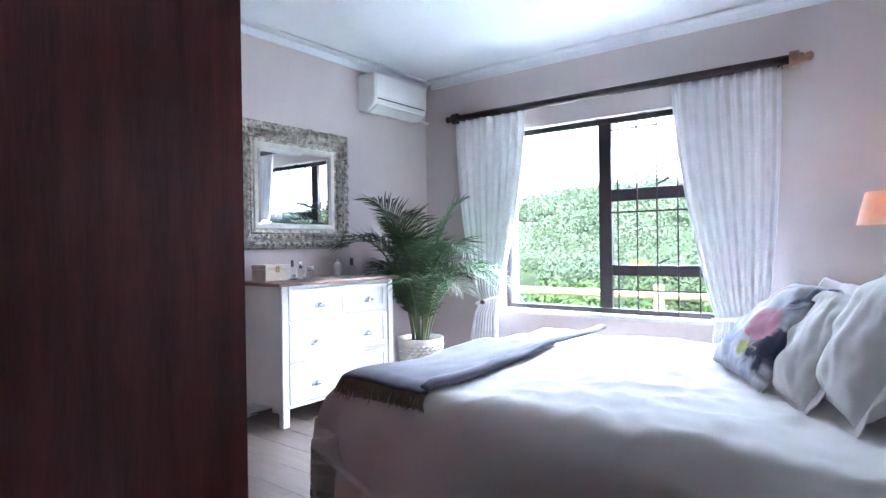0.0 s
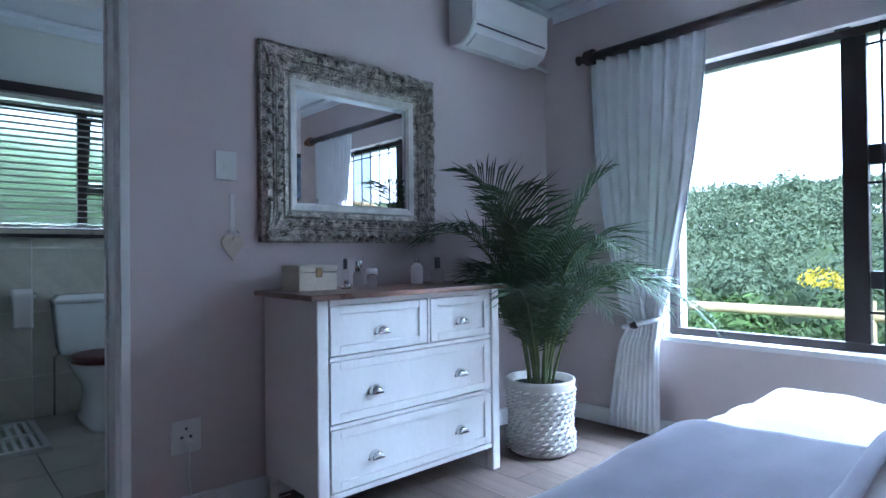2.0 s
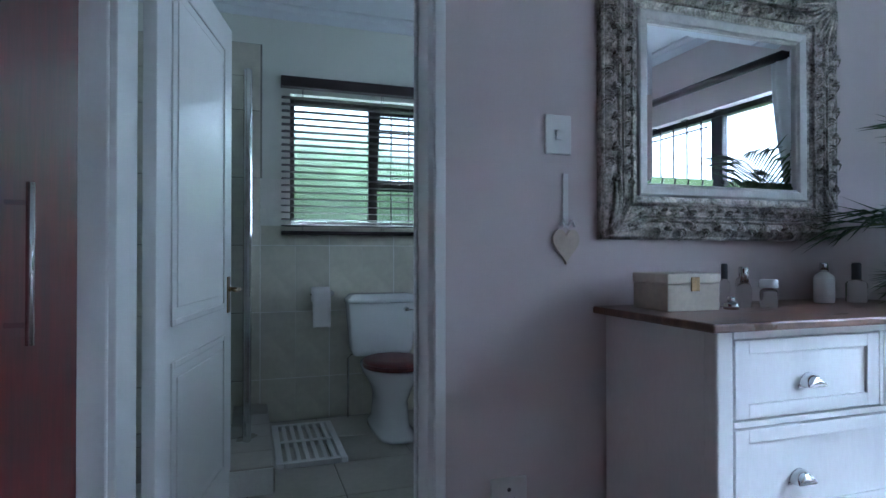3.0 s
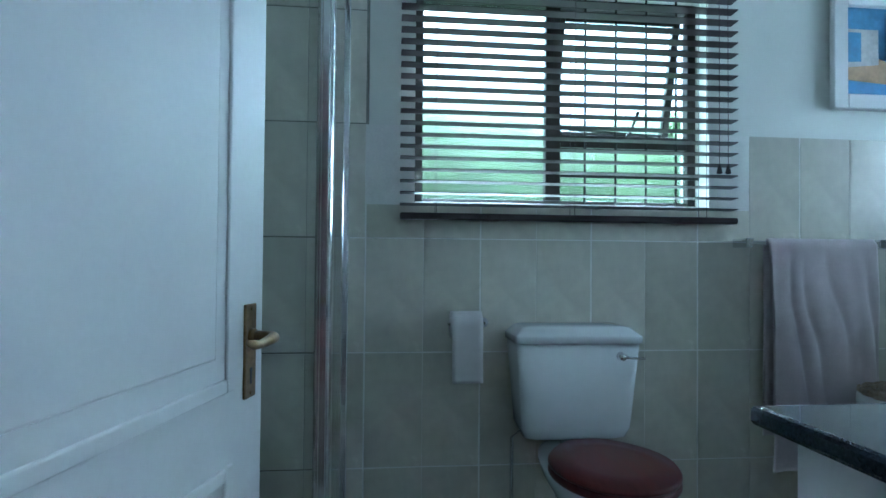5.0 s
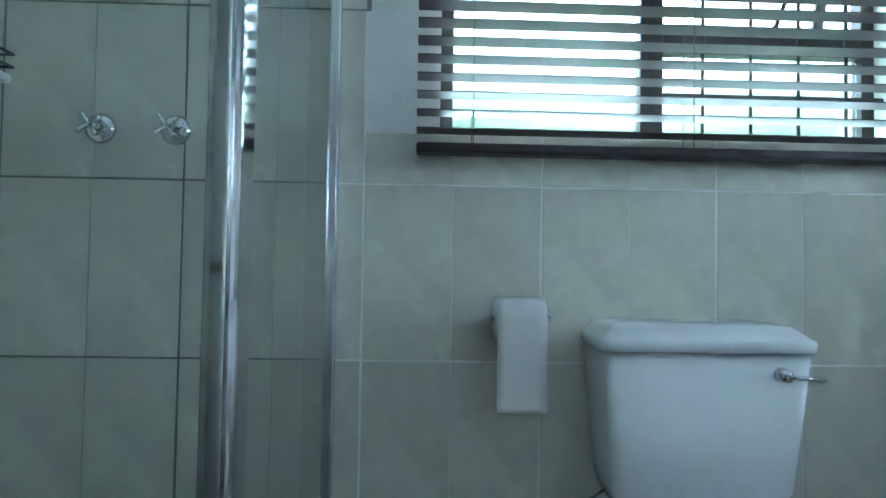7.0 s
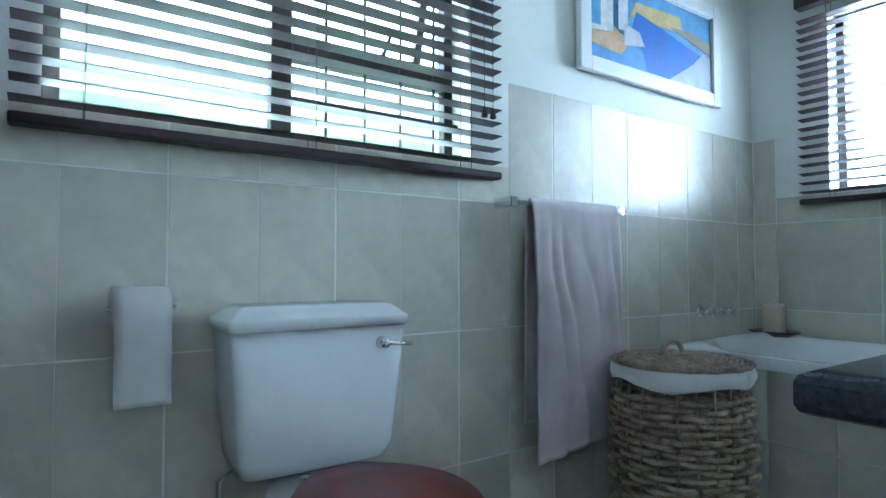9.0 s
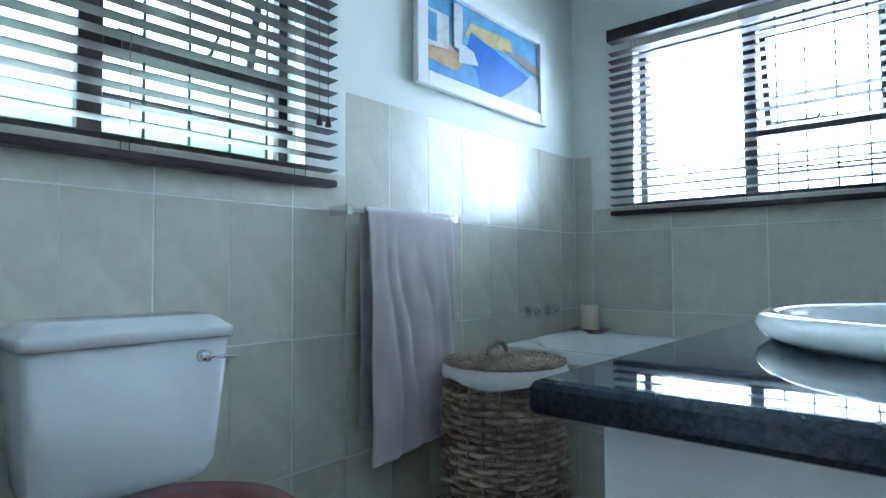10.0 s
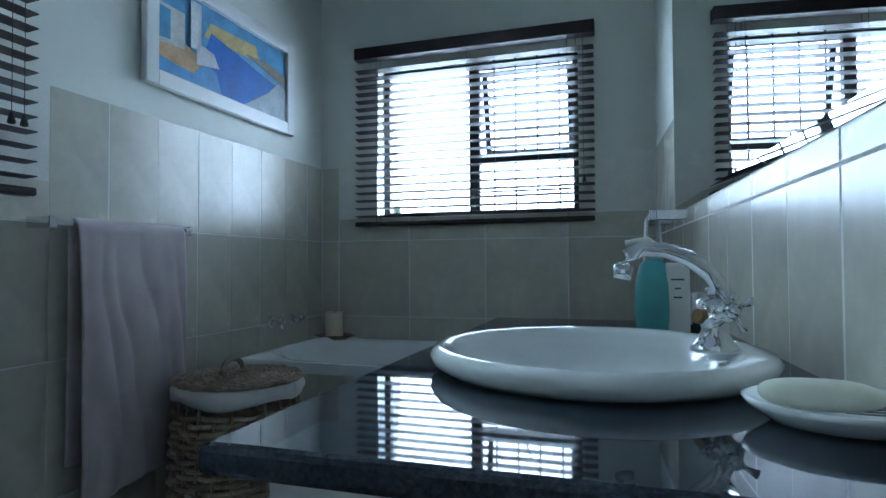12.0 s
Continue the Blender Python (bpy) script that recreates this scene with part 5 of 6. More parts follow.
def vanity():
    v = thing("vanity_cabinet", (-3.8, 2.85, 0), "white vanity cabinet under the granite counter", "cabinet")
    part("body", box(-4.13, BTX - 0.003, 2.235, 3.5, 0.08, 0.695, 0.003), M_PLASTIC, v)
    part("top_rail", box(-4.13, -4.112, 2.235, 3.5, 0.6955, 0.772, 0.002), M_PLASTIC, v)
    part("plinth", box(-4.08, BTX - 0.003, 2.27, 3.48, 0, 0.079), M_PLASTIC, v)
    part("end_panel", box(-4.15, BTX - 0.003, 2.212, 2.233, 0.0, 0.772, 0.003), M_WHITE, v)
    for a, b in ((2.245, 2.66), (2.664, 3.08), (3.084, 3.49)):
        d = part("door", box(-4.148, -4.132, a, b, 0.1, 0.74, 0.003), M_PLASTIC, v)
        part("handle", tube([(-4.149, b - 0.06, 0.52), (-4.17, b - 0.06, 0.525), (-4.17, b - 0.06, 0.635), (-4.149, b - 0.06, 0.64)], 0.005, 8), M_CHROME, d)
    # counter slab with a cut-out for the basin and rounded edges
    cx, cy = -3.862, 2.685
    xa, xb, ya, yb = -4.2, BTX - 0.002, 2.172, 3.52
    angs = sorted([2 * math.pi * q / 64 for q in range(64)] + [math.atan2(y - cy, x - cx) % (2 * math.pi) for x in (xa, xb) for y in (ya, yb)])

    def edge(a, ins, z):
        """Where the ray from the basin's centre meets the slab's outline, set in by ins."""
        c_, s_ = math.cos(a), math.sin(a)
        kx = ((xb if c_ > 0 else xa) - cx) / c_ if abs(c_) > 1e-9 else 1e9
        ky = ((yb if s_ > 0 else ya) - cy) / s_ if abs(s_) > 1e-9 else 1e9
        q = min(kx, ky)
        return (min(max(cx + q * c_, xa + ins), xb - ins), min(max(cy + q * s_, ya + ins), yb - ins), z)
    bm = bmesh.new()
    loops = [[bm.verts.new((cx + 0.232 * math.cos(a), cy + 0.24 * math.sin(a), z)) for a in angs] for z in (0.775, 0.808)]
    for ins, z in ((0.008, 0.808), (0.0025, 0.8055), (0.0, 0.8), (0.0, 0.783), (0.0025, 0.7775), (0.008, 0.775)):
        loops.append([bm.verts.new(edge(a, ins, z)) for a in angs])
    for la, lb in zip(loops, loops[1:] + loops[:1]):
        for q in range(len(angs)):
            r = (q + 1) % len(angs)
            bm.faces.new((la[q], la[r], lb[r], lb[q]))
    solid("countertop", bm, M_GRANITE, "polished dark blue-black granite countertop with rounded edge", "countertop")
    c = (-3.852, 2.685, 0.8085)
    b = thing("wash_basin", c, "white oval ceramic wash basin set in the granite counter", "basin")
    prof = [(0.235, 0.0), (0.262, 0.004), (0.275, 0.014), (0.278, 0.025), (0.272, 0.035), (0.262, 0.0395), (0.251, 0.037), (0.243, 0.028), (0.233, 0.0), (0.205, -0.035), (0.15, -0.075), (0.07, -0.095), (0.03, -0.098)]
    bm = bmesh.new()
    seg = 64
    rings = []
    for i, (r, z) in enumerate(prof):
        ring = []
        for k in range(seg):
            a = 2 * math.pi * k / seg
            off = 0.0
            if 5 <= i:
                off = -0.034 * min(1, (i - 4) / 3)
            rx = r * (0.98 if math.cos(a) < 0 else 0.98 - 0.04 * abs(math.cos(a))) + (off if math.cos(a) > 0 else 0) * 1.6 * abs(math.cos(a))
            ring.append(bm.verts.new((c[0] + rx * math.cos(a), c[1] + r * 0.98 * math.sin(a), c[2] + z)))
        rings.append(ring)
    for a, bb in zip(rings, rings[1:]):
        for k in range(seg):
            bm.faces.new((a[k], a[(k + 1) % seg], bb[(k + 1) % seg], bb[k]))
    bm.faces.new(rings[-1])
    part("bowl", bm, M_CERAM, b, "", True)
    part("drain", lathe((c[0] - 0.02, c[1], c[2] - 0.097), [(0.022, 0), (0.022, 0.003), (0.012, 0.002)], 16), M_CHROME, b, "chrome drain", True)
    part("overflow", cyl((c[0] - 0.2, c[1], c[2] - 0.005), (c[0] - 0.197, c[1], c[2] - 0.004), 0.008), M_CHROME, b)


vanity()


def mixer():
    c = Vector((-3.682, 2.655, 0.846))
    t = thing("basin_mixer", c, "chrome basin mixer tap with cross handles and curved spout", "tap")
    part("base", lathe(c, [(0.034, 0), (0.034, 0.006), (0.026, 0.016), (0.018, 0.03), (0.02, 0.045), (0.026, 0.055), (0.024, 0.075), (0.012, 0.082)], 24), M_CHROME, t, "", True)
    pts = [c + Vector((0, 0, 0.07)), c + Vector((0.006, 0, 0.10)), c + Vector((-0.008, -0.004, 0.118)), c + Vector((-0.035, -0.01, 0.139)), c + Vector((-0.07, -0.018, 0.151)), c + Vector((-0.102, -0.024, 0.153)), c + Vector((-0.12, -0.027, 0.143)), c + Vector((-0.127, -0.028, 0.128))]
    sp = part("spout", tube(pts, [0.013, 0.013, 0.0125, 0.012, 0.0115, 0.0115, 0.012, 0.0125], 14), M_CHROME, t, "curved chrome spout", True)
    part("aerator", cyl(pts[-1], pts[-1] + Vector((-0.004, -0.001, -0.02)), 0.0145, 0.014, 16), M_CHROME, sp, "", True)
    for s in (-1, 1):
        d = Vector((0.012, s * 0.05, 0.012))
        e = c + Vector((0, 0, 0.05))
        part("valve", cyl(e + d * 0.3, e + d * 1.15, 0.012, 0.014, 14), M_CHROME, t, "", True)
        h = part("cross_hub", cyl(e + d * 1.15, e + d * 1.42, 0.011, 0.009, 14), M_CHROME, t, "", True)
        for k in range(4):
            a = k * math.pi / 2 + 0.5
            o = Vector((math.cos(a), 0, math.sin(a)))
            part("cross_arm", tube([e + d * 1.28, e + d * 1.28 + o * 0.02, e + d * 1.28 + o * 0.031], [0.004, 0.0045, 0.0065], 8), M_CHROME, h, "", True)
    part("index", cyl(c + Vector((-0.02, -0.018, 0.052)), c + Vector((-0.026, -0.022, 0.054)), 0.011, None, 14), M_BRASS, t)


mixer()


def soap_dish():
    c = (-3.592, 2.405, 0.8085)
    d = thing("soap_dish", c, "white oval ceramic dish with a grey leaf print", "soap dish")
    part("dish", lathe(c, [(0.055, 0), (0.075, 0.005), (0.096, 0.02), (0.1, 0.027), (0.095, 0.028), (0.07, 0.014), (0.01, 0.010)], 40, 0.98, 0.85), M_CERAM, d, "", True)
    for k in range(5):
        x = c[0] + 0.005 + 0.009 * k
        bm = sheet(lambda u, v: (x - 0.012 + 0.05 * u, c[1] - 0.02 + 0.008 * k + (v - 0.5) * 0.006 * math.sin(math.pi * u), c[2] + 0.0185 + 0.0008 * k), 8, 2, 0.0006)
        part("printed_leaf", bm, M_INK, d)
    s = thing("soap_bar", (c[0] - 0.03, c[1], c[2] + 0.02), "pale cream bar of soap in the dish", "soap")
    bm = bmesh.new()
    bmesh.ops.create_uvsphere(bm, u_segments=28, v_segments=16, radius=1.0)
    for v in bm.verts:
        v.co = Vector((c[0] - 0.022 + 0.058 * math.copysign(abs(v.co.x) ** 0.75, v.co.x), c[1] + 0.008 + 0.034 * math.copysign(abs(v.co.y) ** 0.75, v.co.y), c[2] + 0.030 + 0.015 * math.copysign(abs(v.co.z) ** 0.8, v.co.z)))
    part("bar", bm, M_SOAP, s, "", True)


soap_dish()


def counter_bottles():
    x, y, z = -3.745, 3.12, 0.8085
    b = thing("soap_bottle", (x, y, z), "teal liquid soap pump bottle on the counter", "bottle")
    part("body", lathe((x, y, z), [(0.03, 0), (0.038, 0.01), (0.042, 0.06), (0.04, 0.12), (0.03, 0.165), (0.014, 0.18)], 24, 1, 0.7), M_TEAL, b, "", True)
    part("pump_head", tube([(x, y, z + 0.18), (x, y, z + 0.215), (x - 0.012, y - 0.004, z + 0.222), (x - 0.06, y - 0.01, z + 0.215)], [0.012, 0.008, 0.009, 0.007], 10), M_PLASTIC, b, "white pump head", True)
    x2 = -3.695
    b = thing("lotion_bottle", (x2, y, z), "tall white lotion bottle with small grey lettering", "bottle")
    part("body", box(x2 - 0.026, x2 + 0.026, y - 0.018, y + 0.018, z, z + 0.17, 0.008, 3), M_PLASTIC, b)
    for k, w in enumerate((0.014, 0.006, 0.009)):
        part("label_bar", box(x2 - w, x2 + w, y - 0.0188, y - 0.0182, z + 0.13 - 0.02 * k, z + 0.134 - 0.02 * k), M_INK, b)
    part("pump", tube([(x2, y, z + 0.17), (x2, y, z + 0.205), (x2 - 0.03, y - 0.01, z + 0.207)], [0.009, 0.007, 0.006], 8), M_INK, b, "black pump", True)
    x3 = -3.655
    b = thing("toothbrush_mug", (x3, y + 0.06, z), "chrome mug holding toothbrushes", "mug")
    part("mug", lathe((x3, y + 0.06, z), [(0.03, 0), (0.033, 0.1), (0.03, 0.1), (0.027, 0.005)], 18), M_CHROME, b, "", True)


counter_bottles()


def wall_mirror_bath():
    m = thing("bathroom_mirror", (BTX, 3.0, 1.16), "large frameless wall mirror above the granite counter", "mirror")
    x = BTX - 0.0085
    y0, y1, z0, z1 = 2.12, 4.03, 1.16, 2.1
    bm = bmesh.new()
    bv = 0.022
    o_ = [bm.verts.new((x - 0.003, y, z)) for y, z in ((y0, z0), (y1, z0), (y1, z1), (y0, z1))]
    i_ = [bm.verts.new((x - 0.007, y, z)) for y, z in ((y0 + bv, z0 + bv), (y1 - bv, z0 + bv), (y1 - bv, z1 - bv), (y0 + bv, z1 - bv))]
    bm.faces.new(i_)
    for k in range(4):
        bm.faces.new((o_[k], o_[(k + 1) % 4], i_[(k + 1) % 4], i_[k]))
    bk = [bm.verts.new((x, v.co.y, v.co.z)) for v in o_]
    for k in range(4):
        bm.faces.new((o_[k], bk[k], bk[(k + 1) % 4], o_[(k + 1) % 4]))
    part("glass", bm, M_MIRROR, m)
    return m


SKEW = Matrix.Translation((BTX, 2.09, 0)) @ Matrix.Rotation(radians(3.6), 4, "Z") @ Matrix.Translation((-BTX, -2.09, 0))
solid("bathroom_wall_east", box(BTX, BTX + 0.1, 2.09, BY + 0.2, 0, CEIL - 0.002), M_BWALL, "pale bathroom side wall, tiled to shoulder height", "wall", "structure").matrix_world = SKEW
_m = wall_mirror_bath()
_m.matrix_world = SKEW @ Matrix.Translation(_m.location)
towel_rail("towel_rail", BTX - 0.225, 3.72, 4.08, 1.135, BTX - 0.12, -1)
towel("hand_towel", BTX - 0.225, 3.76, 3.98, 1.135, 0.84, 0.88, M_LINEN, "small white hand towel on the chrome rail")


def shower():
    s = thing("shower_enclosure", (-4.9, 1.45, 0), "chrome-framed clear glass shower enclosure on a tiled kerb", "shower")
    y = 1.448
    part("post", box(-4.775, -4.72, y - 0.02, y + 0.02, 0.121, 1.98, 0.008, 3), M_CHROME, s, "chrome post")
    part("post_rib", box(-4.719, -4.707, y - 0.008, y + 0.012, 0.121, 1.98, 0.003), M_CHROME, s)
    part("wall_channel", box(TW + 0.001, TW + 0.03, y - 0.015, y + 0.015, 0.121, 1.98, 0.004), M_CHROME, s, "chrome wall channel")
    part("top_rail", box(TW + 0.031, -4.776, y - 0.012, y + 0.012, 1.945, 1.98, 0.004), M_CHROME, s)
    part("bottom_rail", box(TW + 0.031, -4.776, y - 0.012, y + 0.012, 0.121, 0.15, 0.004), M_CHROME, s)
    o = part("glass_panel", box(TW + 0.031, -4.777, y - 0.003, y + 0.003, 0.151, 1.944), M_SHOWER, s, "clear glass panel")
    o.visible_shadow = False
    o = part("door_glass", box(-4.745, -4.739, 0.62, y - 0.022, 0.14, 1.95), M_SHOWER, s, "clear glass door")
    o.visible_shadow = False
    part("door_seal", box(-4.748, -4.736, y - 0.0215, y - 0.0205, 0.14, 1.95), M_INK, s)
    k = thing("shower_kerb", (-4.9, 1.45, 0), "tiled shower kerb", "kerb", kind="structure")
    part("kerb", box(TW + 0.001, -4.34, 1.37, 1.56, 0.0, 0.112), M_GROUT, k)
    part("kerb", box(-4.43, -4.34, 0.6, 1.368, 0.0, 0.112), M_GROUT, k)
    for i in range(5):
        a = TW + 0.003 + i * 0.224
        part("tile", box(a, a + 0.221, 1.368, 1.562, 0.1125, 0.12, 0.0015, 1), M_FTILE, k)
        part("tile", box(a, a + 0.221, 1.5605, 1.567, 0.002, 0.1115, 0.0015, 1), M_FTILE, k)
    for y0, y1 in ((0.6, 0.98), (0.984, 1.366)):
        part("tile", box(-4.432, -4.337, y0, y1, 0.1125, 0.12, 0.0015, 1), M_FTILE, k)


shower()
for _y in (0.90, 1.075):
    _t = thing("shower_tap", (TW, _y, 1.227), "chrome cross-head shower tap on the tiled wall", "tap", "shower taps")
    part("flange", lathe((0, 0, 0), [(0.036, 0), (0.036, 0.004), (0.026, 0.012), (0.016, 0.016)], 24), M_CHROME, _t, "", True).matrix_basis = Matrix.Translation((TW + 0.001, _y, 1.227)) @ Matrix.Rotation(radians(90), 4, "Y")
    part("body", cyl((TW + 0.015, _y, 1.227), (TW + 0.05, _y, 1.227), 0.012, 0.01, 14), M_CHROME, _t, "", True)
    for k in range(4):
        a = k * math.pi / 2 + 0.6
        part("handle_arm", tube([(TW + 0.05, _y, 1.227), (TW + 0.052, _y + 0.02 * math.cos(a), 1.227 + 0.02 * math.sin(a)), (TW + 0.052, _y + 0.03 * math.cos(a), 1.227 + 0.03 * math.sin(a))], [0.004, 0.0045, 0.007], 8), M_CHROME, _t, "", True)


def shower_caddy():
    x0, x1, y0, y1, z = -5.25, -5.0, 0.6215, 0.845, 1.262
    c = thing("shower_shelf", ((x0 + x1) / 2, 0.62, z), "small white shower shelf with a wire rim", "shelf")
    part("tray", box(x0, x1, y0, y1, z, z + 0.02, 0.006), M_PLASTIC, c)
    for dz in (0.035, 0.06):
        part("rim_wire", tube([(x0, y0, z + dz), (x0, y1, z + dz), (x1, y1, z + dz), (x1, y0, z + dz)], 0.003, 6), M_INK, c)
    for i, (dx, h) in enumerate(((0.05, 0.19), (0.11, 0.22), (0.165, 0.17))):
        b = thing("shampoo_bottle", (x0 + dx + 0.02, 0.765, z + 0.021), "blue plastic shampoo bottle on the shower shelf", "bottle", "shower bottles")
        part("body", lathe((x0 + dx + 0.02, 0.765, z + 0.021), [(0.024, 0), (0.027, 0.01), (0.026, h * 0.7), (0.014, h * 0.85)], 18, 1, 0.8), M_BLUEB, b, "", True)
        part("cap", lathe((x0 + dx + 0.02, 0.765, z + 0.021 + h * 0.855), [(0.013, 0), (0.013, h * 0.13), (0.009, h * 0.15)], 14), M_PLASTIC, b)


shower_caddy()


def duck_mat():
    x0, x1, y0, y1 = -5.30, -4.62, 1.585, 1.935
    m = thing("bath_mat", (-4.95, 1.76, 0.0), "white slatted plastic duckboard mat on the tiles", "mat")
    for a, b, c, d in ((x0, x1, y0, y0 + 0.035), (x0, x1, y1 - 0.035, y1), (x0, x0 + 0.035, y0 + 0.036, y1 - 0.036), (x1 - 0.035, x1, y0 + 0.036, y1 - 0.036), ((x0 + x1) / 2 - 0.02, (x0 + x1) / 2 + 0.02, y0 + 0.036, y1 - 0.036)):
        part("edge", box(a, b, c, d, 0.0, 0.028, 0.004), M_PLASTIC, m)
    for i in range(6):
        y = y0 + 0.055 + i * 0.045
        for a, b in ((x0 + 0.036, (x0 + x1) / 2 - 0.021), ((x0 + x1) / 2 + 0.021, x1 - 0.036)):
            part("slat", box(a, b, y, y + 0.022, 0.004, 0.026, 0.003), M_PLASTIC, m)


duck_mat()


# ---- palm ----
def palm():
    c = Vector((-2.79, 3.84, 0.0))
    p = thing("potted_palm", c, "tall areca palm in a woven-textured white pot", "potted plant")
    pot = part("pot", lathe(c, [(0.14, 0), (0.16, 0.01), (0.165, 0.1), (0.158, 0.2), (0.168, 0.3), (0.182, 0.375), (0.182, 0.385), (0.168, 0.385), (0.16, 0.34)], 40), M_POT, p, "white pot with raised wave texture", True)
    rnd = random.Random(11)
    prof_r = lambda z: 0.162 + (0.008 if z < 0.12 else -0.002 if z < 0.22 else 0.01 * (z - 0.2) * 8)
    for i in range(13):
        z = 0.03 + i * 0.025
        bm = bmesh.new()
        for k in range(24):
            a = 2 * math.pi * (k + 0.5 * (i % 2)) / 24
            r = prof_r(z)
            w = 0.10
            add_tube(bm, [(c.x + r * math.cos(a - w), c.y + r * math.sin(a - w), z - 0.006), (c.x + (r + 0.009) * math.cos(a), c.y + (r + 0.009) * math.sin(a), z), (c.x + r * math.cos(a + w), c.y + r * math.sin(a + w), z + 0.008)], [0.004, 0.008, 0.003], 5)
        part("relief_row", bm, M_POT, pot, "", True, "stuff")
    part("soil", lathe(c, [(0.01, 0.33), (0.162, 0.33), (0.162, 0.345), (0.01, 0.352)], 24), M_SOIL, p, "dark soil")
    fronds = []
    for i in range(15):
        fronds.append((rnd.uniform(0, 6.283), rnd.uniform(0.5, 1.1), rnd.uniform(0.25, 0.95)))
    fronds += [(-1.8, 1.55, 0.5), (-1.2, 1.4, 0.55), (0.6, 1.4, 0.3), (-2.0, 1.3, 0.75), (-0.3, 1.25, 0.6), (-1.9, 1.12, 0.42), (-1.3, 1.05, 0.5), (-2.5, 1.1, 0.55), (0.9, 1.08, 0.25), (0.2, 1.0, 0.5), (-0.6, 1.0, 0.55), (-0.2, 0.8, 0.8), (-1.2, 0.75, 0.9), (1.6, 0.9, 0.45), (-1.75, 0.85, 0.85), (-2.2, 1.0, 0.35)]
    for az, ln, lean in fronds:
        d = Vector((math.cos(az), math.sin(az), 0))
        if d.y < -0.3:
            lean *= 0.75
        base = c + d * rnd.uniform(0.01, 0.07) + Vector((0, 0, 0.345))
        pts = []
        n = 16
        stem_h = 0.28 + 0.35 * ln
        for k in range(n + 1):
            t = k / n
            out = lean * ln * (0.25 * t + 0.75 * t * t) * 0.78
            up = (stem_h + 0.5 * ln) * t - 0.85 * lean * ln * t ** 3.2
            q = base + d * out + Vector((0, 0, up))
            q.x = max(q.x, BX + 0.04)
            q.y = min(q.y, 4.33)
            pts.append(q)
        fr = part("stem", tube(pts, [0.008 * (1 - 0.75 * k / n) for k in range(n + 1)], 5), M_STEM, p, "", True)
        bm = bmesh.new()
        nl = 42
        for k in range(nl):
            t = 0.24 + 0.75 * k / nl
            i = min(n - 1, int(t * n))
            f = t * n - i
            o = pts[i].lerp(pts[i + 1], f)
            tan = (pts[i + 1] - pts[i]).normalized()
            side = tan.cross(Vector((0, 0, 1)))
            if side.length < 0.1:
                side = Vector((-d.y, d.x, 0))
            side.normalize()
            nrm = side.cross(tan)
            L = (0.27 * math.sin(math.pi * (0.12 + 0.8 * (k / nl)) ** 0.9) + 0.05) * (0.75 + 0.3 * ln) * rnd.uniform(0.85, 1.1)
            for s in (-1, 1):
                dirv = (side * s * 0.78 + tan * (0.5 + 0.5 * k / nl) + nrm * 0.22).normalized()
                a = o
                b = o + dirv * L * 0.5 + Vector((0, 0, -0.01))
                e = o + dirv * L + Vector((0, 0, -L * rnd.uniform(0.12, 0.4)))
                w = tan * 0.0065
                vs = []
                for q in (a - w * 0.4, a + w * 0.4, b + w, e, b - w):
                    q = q.copy()
                    q.x = max(q.x, BX + 0.012)
                    q.y = min(q.y, 4.345)
                    vs.append(bm.verts.new(q))
                mid = bm.verts.new((b + nrm * 0.003))
                bm.faces.new((vs[0], vs[1], vs[2], mid))
                bm.faces.new((vs[0], mid, vs[4]))
                bm.faces.new((mid, vs[2], vs[3]))
                bm.faces.new((mid, vs[3], vs[4]))
        part("frond_leaf", bm, M_LEAF, fr, "narrow green leaflets", False, "stuff")
    return p


palm()


